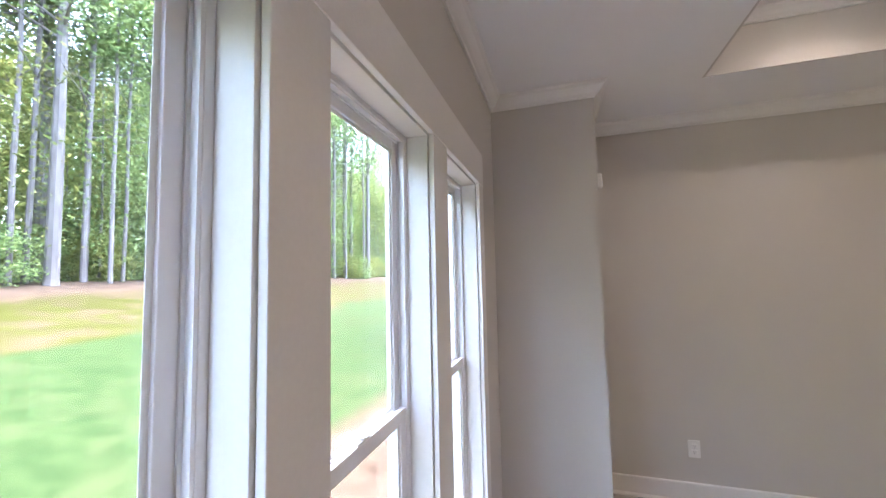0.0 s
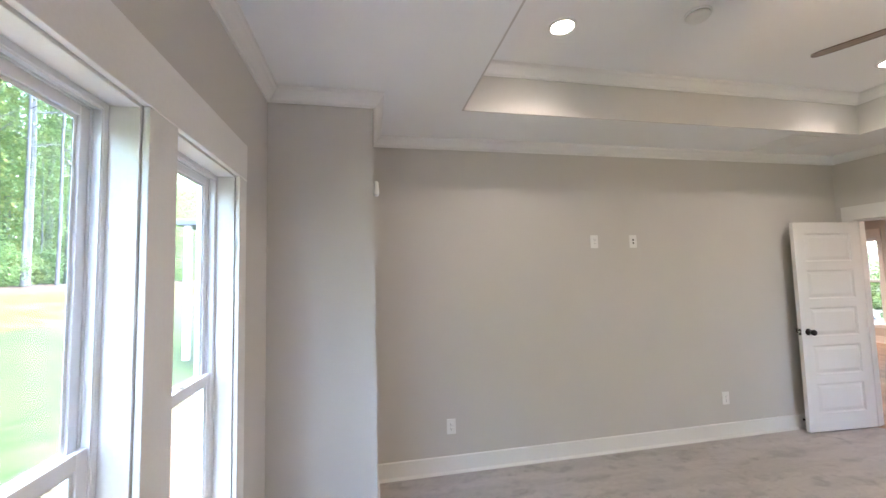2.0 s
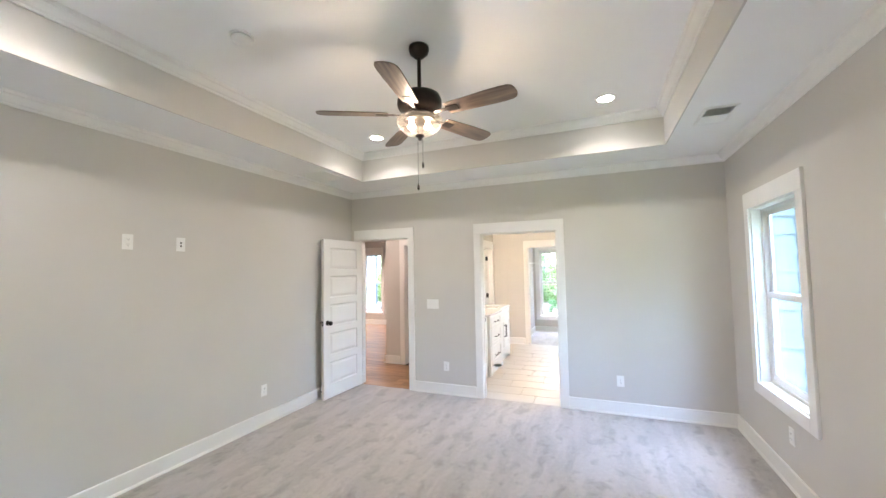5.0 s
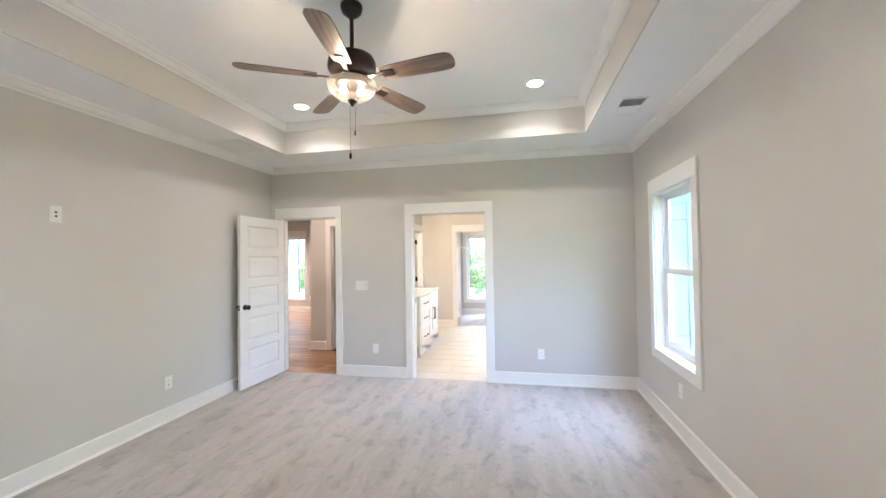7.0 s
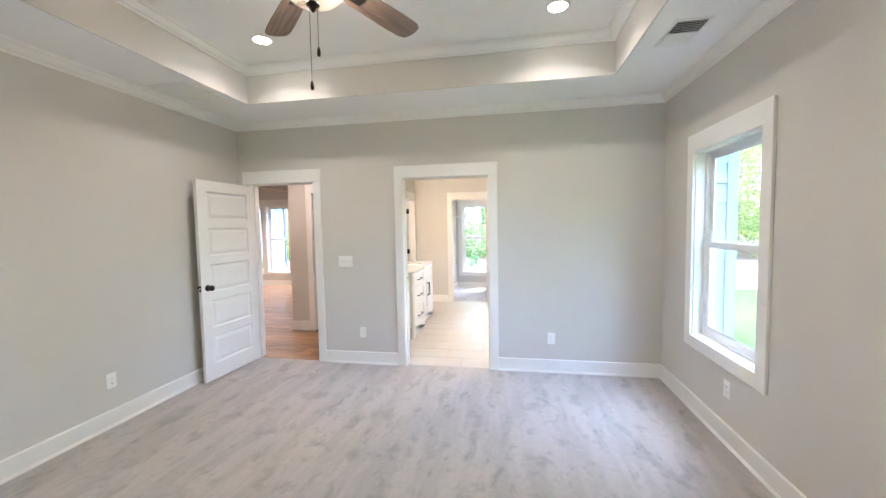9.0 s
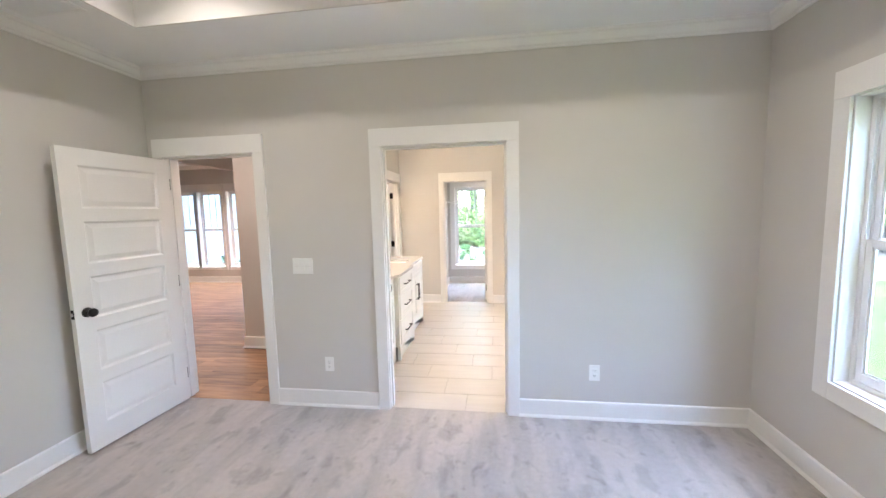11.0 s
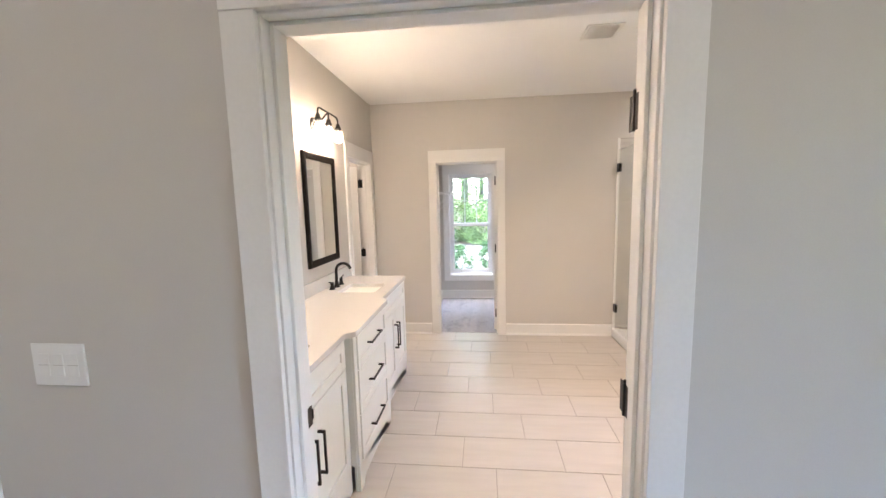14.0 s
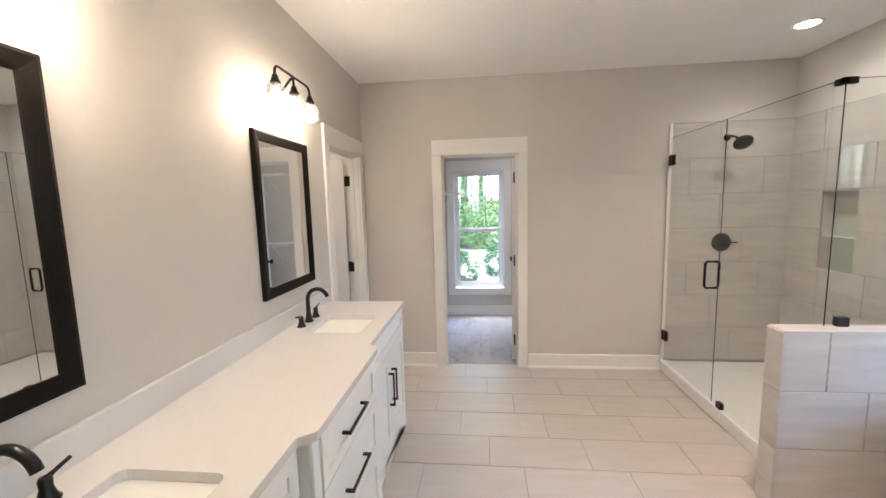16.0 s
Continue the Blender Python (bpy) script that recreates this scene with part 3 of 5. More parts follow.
def sash_frame(w, z0, z1, y0, y1, st, top, bot, x0):
    """Four bars of a sash, with a stepped inner bead towards the glass."""
    bm = boxes((x0, x0 + st, y0, y1, z0, z1), (x0 + w - st, x0 + w, y0, y1, z0, z1), (x0 + st, x0 + w - st, y0, y1, z1 - top, z1), (x0 + st, x0 + w - st, y0, y1, z0, z0 + bot), bev=0.002)
    yb0, yb1, b = y0 + 0.007, y1 - 0.007, 0.010
    xs, xe = x0 + st, x0 + w - st
    for r in ((xs, xs + b, yb0, yb1, z0 + bot, z1 - top), (xe - b, xe, yb0, yb1, z0 + bot, z1 - top), (xs + b, xe - b, yb0, yb1, z1 - top - b, z1 - top), (xs + b, xe - b, yb0, yb1, z0 + bot, z0 + bot + b)):
        box(bm, *r, bev=0.001)
    return bm


def window(name, m, w, h, rail, label, depth=0.14, grille=(), casing=True, case_w=0.088, case_head=0.135, lock=True):
    """A single-hung vinyl window in an opening w by h whose lower left inner corner is the origin; +y leads outdoors."""
    o = empty(name, m, label, "window", kind="structure")
    e, j = 0.074, 0.014
    lining = boxes((0, j, 0.002, e, 0, h), (w - j, w, 0.002, e, 0, h), (j, w - j, 0.002, e, h - j, h), (j, w - j, 0.002, e, 0, j), bev=0.0015)
    part("jamb_lining", lining, TRIM, o)
    # vinyl frame with its sash tracks
    fr = boxes((0, 0.030, e, depth, 0, h), (w - 0.030, w, e, depth, 0, h), (0.030, w - 0.030, e, depth, h - 0.030, h), (0.030, w - 0.030, e, depth, 0, 0.035), bev=0.002)
    for x in (0.030, w - 0.036):
        for y in (e + 0.002, e + 0.024, e + 0.045):
            box(fr, x, x + 0.006, y, y + 0.004, 0.035, h - 0.030)
    box(fr, 0.030, w - 0.030, e + 0.002, e + 0.006, h - 0.036, h - 0.030)
    box(fr, 0.030, w - 0.030, e + 0.024, e + 0.028, h - 0.036, h - 0.030)
    part("window_frame", fr, VINYL, o)
    iw, x0 = w - 0.068, 0.034
    up = part("upper_sash", sash_frame(iw, rail - 0.018, h - 0.032, e + 0.029, e + 0.044, 0.032, 0.032, 0.036, x0), VINYL, o)
    lo = part("lower_sash", sash_frame(iw, 0.036, rail + 0.020, e + 0.006, e + 0.023, 0.036, 0.038, 0.048, x0), VINYL, o)
    for sash, y, z0, z1, st in ((up, e + 0.0365, rail + 0.020, h - 0.066, 0.035), (lo, e + 0.0145, 0.086, rail - 0.020, 0.039)):
        p = part("pane", boxes((x0 + st, x0 + iw - st, y - 0.002, y + 0.002, z0, z1)), PANE, sash)
        p.visible_shadow = False
    if lock:
        bm = boxes((w / 2 - 0.032, w / 2 + 0.032, e + 0.006, e + 0.023, rail + 0.021, rail + 0.026), bev=0.002)
        lathe([(0.012, 0), (0.012, 0.006), (0.006, 0.010)], 16, bm, (w / 2, e + 0.015, rail + 0.026))
        tube([(w / 2, e + 0.015, rail + 0.034), (w / 2 + 0.03, e + 0.008, rail + 0.034)], 0.004, 8, bm)
        part("sash_lock", bm, VINYL, lo)
    if grille:
        nx, nz = grille
        bm = bmesh.new()
        zg0, zg1 = rail + 0.018, h - 0.064
        for i in range(1, nx):
            x = x0 + 0.034 + (iw - 0.068) * i / nx
            box(bm, x - 0.008, x + 0.008, e + 0.033, e + 0.0405, zg0, zg1)
        for i in range(1, nz):
            z = zg0 + (zg1 - zg0) * i / nz
            box(bm, x0 + 0.034, x0 + iw - 0.034, e + 0.0345, e + 0.0385, z - 0.006, z + 0.006)
        part("grille", bm, VINYL, up)
    if casing:
        k, r = case_w, 0.006
        part("casing", boxes((-k, r, -0.018, 0, -k, h - r), bev=0.002), TRIM, o)
        part("casing", boxes((w - r, w + k, -0.018, 0, -k, h - r), bev=0.002), TRIM, o)
        part("head_casing", boxes((-k, w + k, -0.020, 0, h - r, h + case_head), bev=0.002), TRIM, o)
        part("window_sill", boxes((r, w - r, -0.018, 0, -k, r), bev=0.002), TRIM, o)
    return o


SOUTH, EAST, NORTH = 180, -90, 0
for i, (a, b) in enumerate(S_WINDOWS):
    window(f"window_{i + 1}", pose(b, -0.485, S_Z[0], 0, 0, SOUTH), b - a, S_Z[1] - S_Z[0], 0.90, "tall white single-hung window in a row of three", casing=False)
# one flat casing joins the three windows
c = empty("trim_window_casing", label="white flat casing round three windows", category="window casing", kind="structure")
a, b = S_WINDOWS[0][0], S_WINDOWS[-1][1]
part("head_casing", boxes((a - 0.09, b + 0.09, -0.485, -0.465, S_Z[1] - 0.006, S_Z[1] + 0.165), bev=0.002), TRIM, c)
part("sill_casing", boxes((a - 0.09, b + 0.09, -0.485, -0.467, S_Z[0] - 0.09, S_Z[0] + 0.006), bev=0.002), TRIM, c)
for u, v in ((a - 0.09, a + 0.006), (S_WINDOWS[0][1] - 0.006, S_WINDOWS[1][0] + 0.006), (S_WINDOWS[1][1] - 0.006, S_WINDOWS[2][0] + 0.006), (b - 0.006, b + 0.09)):
    part("mullion_casing", boxes((u, v, -0.485, -0.467, S_Z[0] + 0.006, S_Z[1] - 0.006), bev=0.002), TRIM, c)

window("window_4", pose(1.555, 4.365, 0.605, 0, 0, EAST), 0.85, 1.48, 0.745, "white single-hung window with flat casing")
for i, (u, v) in enumerate(BATH_WIN):
    window(f"window_{i + 5}", pose(1.985, v, 0.90, 0, 0, EAST), v - u, 1.13, 0.565, "white window over the bathtub", case_w=0.05)
window("window_7", pose(CLOSET_WIN[0], 10.25, CLOSET_WIN[2]), CLOSET_WIN[1] - CLOSET_WIN[0], CLOSET_WIN[3] - CLOSET_WIN[2], 0.84, "white closet window with a divided upper sash", grille=(3, 2), lock=False)
for i, (u, v) in enumerate(FRONT_WIN):
    window(f"window_{i + 8}", pose(u, 10.25, 0.36), v - u, 1.78, 0.885, "white front window with two upright bars", grille=(3, 1), case_w=0.06, case_head=0.17, lock=False)

door_frame("door_1", "x", 4.965, 5.085, -2.87, -2.06, 2.06, "white flat-cased doorway to the wood-floored hall")
door_frame("door_2", "x", 4.965, 5.085, -1.054, -0.107, 2.06, "white flat-cased doorway to the bathroom", head=0.129)
door_frame("door_3", "x", 8.49, 8.61, -1.057, -0.327, 2.06, "white flat-cased doorway to the closet")
door_frame("door_4", "y", -1.92, -1.80, 7.635, 8.365, 2.06, "white flat-cased doorway beside the vanity")
door_frame("door_5", "x", 6.18, 6.30, -2.79, -2.06, 2.06, "white cased doorway across the hall")

d = panel_door("bedroom_door", pose(-2.852, 4.955, 0, 0, 0, -93.5), 0.765, "white five-panel door standing open by the wall")
hinges(d, pose(-2.846, 4.955, 0, 0, 0, -90), open_angle=-92)
d = panel_door("bathroom_door", pose(-0.108, 5.090, 0, 0, 0, 4), 0.86, "white five-panel bathroom door folded back to the wall")
hinges(d, pose(-0.1245, 5.088, 0, 0, 0, 90), (0.24, 1.03, 1.80), 180)
d = panel_door("closet_door", pose(-0.348, 8.632, 0, 0, 0, 81), 0.69, "white five-panel closet door standing open into the closet")
hinges(d, pose(-0.361, 8.600, 0, 0, 0, 90), open_angle=170)
d = panel_door("water_closet_door", pose(-1.935, 8.335, 0, 0, 0, 188), 0.69, "white five-panel door standing open inward")
hinges(d, pose(-1.915, 8.345, 0, 0, 0, 180), open_angle=170)
# strike plate for the bathroom door's latch
sp = empty("strike_plate", pose(-1.036, 5.062, 0.955), "black metal strike plate on the bathroom door jamb", "strike plate")
part("plate", boxes((0, 0.0025, -0.020, 0.020, -0.030, 0.030), bev=0.0008), BLACK, sp)
part("lip", boxes((0.0005, 0.004, 0.019, 0.027, -0.016, 0.016), bev=0.001), BLACK, sp)
# stop that keeps the open door off the wall
st = empty("door_stop", pose(-2.984, 4.285, 0.085, 0, 90, 0), "black door stop on the baseboard", "door stop")
part("stem", lathe([(0.011, 0), (0.011, 0.006), (0.004, 0.010), (0.004, 0.052)], 12), BLACK, st)
part("tip", lathe([(0.009, 0.052), (0.010, 0.058), (0.009, 0.068), (0.002, 0.070)], 12), BLACK, st, "black rubber tip")


# ---- plates, vents, detectors and recessed lamps ----
def plate(name, m, w=0.074, h=0.118, kind="outlet", label="white duplex outlet on the wall"):
    o = empty(name, m, label, "outlet" if kind == "outlet" else ("switch" if kind == "switch" else "wall plate"))
    part("cover", boxes((-w / 2, w / 2, -0.006, 0, -h / 2, h / 2), bev=0.002), PLATE, o)
    if kind == "outlet":
        for dz in (-0.019, 0.019):
            s = part("socket", boxes((-0.017, 0.017, -0.0085, -0.005, dz - 0.014, dz + 0.014), bev=0.0015), PLATE, o)
            part("slot", boxes((-0.0075, -0.0055, -0.0092, -0.008, dz - 0.002, dz + 0.007), (0.0055, 0.0075, -0.0092, -0.008, dz - 0.002, dz + 0.006), (-0.002, 0.002, -0.0092, -0.008, dz - 0.010, dz - 0.006)), DARKHOLE, s)
    elif kind == "switch":
        for k in (-1, 0, 1):
            x = k * 0.046
            r = part("rocker", boxes((x - 0.016, x + 0.016, -0.0085, -0.005, -0.033, 0.033), bev=0.002), PLATE, o)
            part("gap", boxes((x - 0.0165, x + 0.0165, -0.0088, -0.0082, -0.0008, 0.0008)), CONCRETE, r)
    elif kind == "jacks":
        for dz in (-0.014, 0.014):
            part("jack", boxes((-0.008, 0.008, -0.0075, -0.005, dz - 0.007, dz + 0.007), bev=0.001), DARKHOLE, o)
    return o


for x in (-1.536, 0.507):
    plate("wall_outlet", pose(x, 4.965, 0.355))
plate("light_switch", pose(-1.716, 4.965, 1.153), 0.168, 0.124, "switch", "white three-gang rocker switch plate between the doorways")
for y in (0.745, 3.408):
    plate("wall_outlet", pose(-3.0, y, 0.362, 0, 0, 90))
plate("wall_outlet", pose(-3.0, 2.114, 1.858, 0, 0, 90), label="white outlet set high for a television")
plate("cable_plate", pose(-3.0, 2.512, 1.858, 0, 0, 90), kind="jacks", label="white plate with two cable jacks")
plate("wall_outlet", pose(1.555, 3.83, 0.378, 0, 0, -90), label="white duplex outlet under the window")
plate("wall_outlet", pose(-5.55, 10.25, 0.39), label="white duplex outlet in the front room")

s = empty("motion_sensor", pose(-2.345, 0.14, 2.155), "small white motion sensor on the wall return", "sensor")
part("sensor_body", boxes((-0.028, 0.028, 0, 0.030, -0.045, 0.045), bev=0.008), PLATE, s)
part("sensor_lens", boxes((-0.020, 0.020, 0.028, 0.034, -0.036, 0.006), bev=0.003), ACRYL, s)


def can_light(x, y, z, r=0.086, label="lit white recessed ceiling light"):
    o = empty("recessed_light", pose(x, y, z), label, "ceiling light", "recessed lights")
    part("trim_ring", lathe([(r, 0), (r, -0.004), (r - 0.012, -0.008), (r - 0.020, -0.007), (r - 0.022, 0)], 40), PLATE, o, smooth=True)
    part("diffuser", lathe([(r - 0.022, -0.001), (r - 0.024, -0.006), (0.001, -0.007)], 40), LENS, o, "glowing diffuser")


for cx, cy in CANS:
    can_light(cx, cy, TZ)
can_light(1.515, 7.815, H)
# Fixture for the bathroom's added fill lamp, out of view.
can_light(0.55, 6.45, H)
can_light(-2.45, 7.95, H)
# Matching fixture for the front room's added lamp, never in view.
can_light(-5.6, 8.6, H)
# Unseen fixture that goes with the added closet lamp.
can_light(-0.15, 9.45, H)
for cx, cy in ((-3.9, 5.65), (-2.5, 5.65)):
    can_light(cx, cy, H)

d = empty("smoke_detector", pose(-1.685, 2.008, TZ), "round white smoke detector on the ceiling", "smoke detector")
part("mount", lathe([(0.070, 0), (0.070, -0.008), (0.062, -0.010), (0.062, 0)], 36), PLATE, d, smooth=True)
part("cover", lathe([(0.060, -0.010), (0.062, -0.024), (0.052, -0.034), (0.020, -0.038), (0.001, -0.038)], 36), PLATE, d, smooth=True)


def vent(name, x0, x1, y0, y1, z, label, n, along="x", tilt=35, split=False):
    o = empty(name, pose((x0 + x1) / 2, (y0 + y1) / 2, z), label, "vent")
    w, l, b = (x1 - x0) / 2, (y1 - y0) / 2, 0.022
    part("frame", boxes((-w, w, -l, -l + b, -0.007, 0), (-w, w, l - b, l, -0.007, 0), (-w, -w + b, -l + b, l - b, -0.007, 0), (w - b, w, -l + b, l - b, -0.007, 0), bev=0.002), PLATE, o)
    part("duct", boxes((-w + b, w - b, -l + b, l - b, -0.001, -0.0004)), SHINGLE, o)
    for half, lean in ((0, tilt), (1, -tilt if split else tilt)):
        bm = boxes((-w + b, w - b, -0.0008, 0.0008, -0.007, 0.007) if along == "x" else (-0.0008, 0.0008, -l + b, l - b, -0.007, 0.007))
        bmesh.ops.transform(bm, matrix=pose(0, 0, 0, lean, 0, 0) if along == "x" else pose(0, 0, 0, 0, lean, 0), verts=bm.verts)
        me = bpy.data.meshes.new("slat")
        bm.to_mesh(me)
        bm.free()
        me.materials.append(PLATE)
        for i in range(half * n // 2, (half + 1) * n // 2):
            k = (i + 0.5) / n
            mesh_part("slat", me, o, (0, -l + b + 2 * (l - b) * k, -0.0065) if along == "x" else (-w + b + 2 * (w - b) * k, 0, -0.0065))
    return o


vent("ceiling_vent", 1.075, 1.295, 3.55, 3.90, H, "white supply vent with dark slots in the ceiling", 14, "x", tilt=-58, split=True)
vent("return_air_grille", -2.86, -2.47, 3.735, 4.14, H, "white return air grille in the ceiling", 30, "x", tilt=55)
vent("bath_vent", 0.20, 0.44, 6.80, 7.04, H, "white slatted exhaust fan cover in the bathroom ceiling", 20, "y", tilt=64)


# ---- ceiling fan ----
fan = empty("ceiling_fan", pose(-0.727, 2.557, TZ), "dark bronze ceiling fan with brown blades and lit glass bowl", "ceiling fan")
part("canopy", lathe([(0.066, 0), (0.068, -0.018), (0.060, -0.045), (0.036, -0.066), (0.024, -0.078), (0.014, -0.080)], 32), BRONZE, fan, smooth=True)
part("downrod", tube([(0, 0, -0.07), (0, 0, -0.34)], 0.0125, 16), BRONZE, fan, smooth=True)
part("motor_housing", lathe([(0.030, -0.290), (0.034, -0.312), (0.100, -0.318), (0.134, -0.336), (0.146, -0.366), (0.146, -0.404), (0.136, -0.424), (0.105, -0.440), (0.060, -0.446)], 40), BRONZE, fan, smooth=True)
part("switch_housing", lathe([(0.075, -0.440), (0.078, -0.462), (0.060, -0.480), (0.100, -0.486), (0.104, -0.496), (0.06, -0.498)], 32), BRONZE, fan, smooth=True)
bm = bmesh.new()
outline = []
for x, w in ((0.205, 0.050), (0.24, 0.056), (0.34, 0.061), (0.48, 0.067), (0.58, 0.068), (0.625, 0.064), (0.648, 0.052), (0.658, 0.030), (0.662, 0.0)):
    outline.append((x, w))
edge = [(x, w) for x, w in outline] + [(x, -w) for x, w in outline[-2::-1]]
top = [bm.verts.new((x, y, 0.003)) for x, y in edge]
low = [bm.verts.new((x, y, -0.003)) for x, y in edge]
bm.faces.new(top)
bm.faces.new(low[::-1])
for i in range(len(edge)):
    k = (i + 1) % len(edge)
    bm.faces.new((top[i], low[i], low[k], top[k]))
blade_me = bpy.data.meshes.new("blade")
bm.to_mesh(blade_me)
bm.free()
blade_me.materials.append(BLADE)
bm = boxes((0.10, 0.215, -0.014, 0.014, -0.006, 0.0), (0.205, 0.285, -0.026, 0.026, -0.0085, -0.0035), bev=0.002)
arm_me = bpy.data.meshes.new("blade_arm")
bm.to_mesh(arm_me)
bm.free()
arm_me.materials.append(BRONZE)
for i in range(5):
    a = 208 + 72 * i
    bl = mesh_part("blade", blade_me, fan, (0, 0, -0.462), (radians(-12), 0, radians(a)))
    mesh_part("blade_arm", arm_me, bl)
bowl = part("bowl", lathe([(0.152, -0.494), (0.155, -0.500), (0.150, -0.520), (0.130, -0.552), (0.096, -0.580), (0.048, -0.597), (0.012, -0.600), (0.012, -0.596), (0.047, -0.593), (0.094, -0.576), (0.127, -0.549), (0.146, -0.518), (0.151, -0.500), (0.148, -0.494)], 40), BOWLGLASS, fan, "clear seeded glass light bowl", smooth=True)
bowl.visible_shadow = False
part("finial", lathe([(0.030, -0.596), (0.028, -0.606), (0.014, -0.614), (0.010, -0.628), (0.002, -0.634)], 20), BRONZE, bowl, smooth=True)
for k, (x, y) in enumerate(((0.048, 0.022), (-0.048, -0.022))):
    part("bulb", lathe([(0.012, -0.500), (0.014, -0.515), (0.024, -0.536), (0.023, -0.548), (0.010, -0.558), (0.001, -0.559)], 16, None, (x, y, 0)), BULB, fan, "glowing bulb", smooth=True)
    lamp("fan_lamp", "POINT", pose(-0.727 + x * 1.6, 2.557 + y * 1.6, TZ - 0.540), FAN_POWER, WARM, size=0.02)
for x, y, z in ((0.012, 0.015, -0.775), (-0.01, -0.012, -0.925)):
    ch = part("pull_chain", tube([(x, y, -0.48), (x, y, z)], 0.0014, 6), BRONZE, fan)
    part("fob", lathe([(0.003, z + 0.004), (0.006, z - 0.004), (0.008, z - 0.022), (0.006, z - 0.034), (0.001, z - 0.036)], 14, None, (x, y, 0)), BRONZE, ch, "dark turned fob", smooth=True)


# ---- bathroom: vanity ----
V0, V1 = 5.088, 7.47          # along the wall
C0, C1 = 5.915, 6.612         # the middle unit, which stands proud
FS, FC = -1.262, -1.212       # fronts of the side units and of the middle unit


def shaker(name, parent, x, y0, y1, z0, z1, rail=0.055, label=""):
    """A shaker front facing +x: a frame round a recessed panel with a small bevel."""
    bm = boxes((x, x + 0.019, y0, y0 + rail, z0, z1), (x, x + 0.019, y1 - rail, y1, z0, z1), (x, x + 0.019, y0 + rail, y1 - rail, z0, z0 + rail), (x, x + 0.019, y0 + rail, y1 - rail, z1 - rail, z1), bev=0.0012)
    f = part(name, bm, CAB, parent, label)
    part("recessed_panel", boxes((x + 0.002, x + 0.010, y0 + rail - 0.002, y1 - rail + 0.002, z0 + rail - 0.002, z1 - rail + 0.002)), CAB, f)
    return f


def pull(parent, x, y, z, length=0.20, upright=False):
    """A square black bar pull on two posts, facing +x."""
    h, s, o = length / 2, 0.005, 0.030
    if upright:
        bm = boxes((x + o - s, x + o + s, y - s, y + s, z - h, z + h), (x, x + o - s, y - s, y + s, z - h, z - h + 0.012), (x, x + o - s, y - s, y + s, z + h - 0.012, z + h), bev=0.0012)
    else:
        bm = boxes((x + o - s, x + o + s, y - h, y + h, z - s, z + s), (x, x + o - s, y - h, y - h + 0.012, z - s, z + s), (x, x + o - s, y + h - 0.012, y + h, z - s, z + s), bev=0.0012)
    return part("handle", bm, BLACK, parent, "black bar pull")


def skirt(y0, y1, x, z_top, foot=0.075, rise=0.045):
    """A furniture skirt with bracket feet and a curved arch between them."""
    bm = bmesh.new()
    pts = [(y0, 0.0), (y0 + foot * 0.6, 0.0), (y0 + foot * 0.8, 0.030)]
    for i in range(9):
        a = i / 8
        pts.append((y0 + foot + (y1 - y0 - 2 * foot) * a, 0.045 + rise * (math.sin(math.pi * a) ** 0.45 if 0 < a < 1 else 0)))
    pts += [(y1 - foot * 0.8, 0.030), (y1 - foot * 0.6, 0.0), (y1, 0.0), (y1, z_top), (y0, z_top)]
    fr = [bm.verts.new((x, y, z)) for y, z in pts]
    bk = [bm.verts.new((x - 0.018, y, z)) for y, z in pts]
    bmesh.ops.triangulate(bm, faces=[bm.faces.new(fr), bm.faces.new(bk[::-1])])
    for i in range(len(pts)):
        k = (i + 1) % len(pts)
        bm.faces.new((fr[i], bk[i], bk[k], fr[k]))
    bmesh.ops.recalc_face_normals(bm, faces=bm.faces)
    return bm


def door_unit(y0, y1, label):
    u = empty("vanity_cabinet", label=label, category="cabinet", group="vanity cabinets")
    part("body", boxes((-1.798, FS - 0.003, y0, y1, 0.15, 0.889)), CAB, u)
    part("skirt", skirt(y0, y1, FS + 0.014, 0.155), CAB, u)
    part("toe_board", boxes((FS - 0.018, FS - 0.006, y0, y1, 0, 0.15)), CAB, u)
    part("side_foot", boxes((-1.798, FS - 0.004, y1 - 0.018, y1, 0, 0.15)), CAB, u)
    shaker("false_front", u, FS, y0 + 0.012, y1 - 0.012, 0.728, 0.880, 0.05)
    m = (y0 + y1) / 2
    for a, b, hy in ((y0 + 0.012, m - 0.0015, m - 0.035), (m + 0.0015, y1 - 0.012, m + 0.035)):
        d = shaker("cabinet_door", u, FS, a, b, 0.162, 0.722, 0.06)
        pull(d, FS + 0.019, hy, 0.505, 0.205, True)
    return u


door_unit(V0, C0 - 0.004, "white shaker vanity cabinet with two doors and bracket feet")
door_unit(C1 + 0.004, V1 - 0.02, "white shaker vanity cabinet with two doors at the far end")
u = empty("vanity_drawer_cabinet", label="white vanity drawer cabinet standing proud with bracket feet", category="cabinet")
part("body", boxes((-1.798, FC - 0.003, C0, C1, 0.15, 0.889)), CAB, u)
part("skirt", skirt(C0, C1, FC + 0.014, 0.155, 0.09), CAB, u)
part("toe_board", boxes((FC - 0.018, FC - 0.006, C0, C1, 0, 0.15)), CAB, u)
for y in (C0, C1 - 0.045):
    part("corner_post", boxes((FC - 0.003, FC + 0.012, y, y + 0.045, 0.155, 0.889), bev=0.004), CAB, u)
for z0, z1, hz in ((0.690, 0.880, 0.785), (0.428, 0.684, 0.558), (0.162, 0.422, 0.275)):
    d = shaker("drawer", u, FC, C0 + 0.047, C1 - 0.047, z0, z1, 0.045)
    pull(d, FC + 0.019, (C0 + C1) / 2 - 0.03, hz, 0.218)

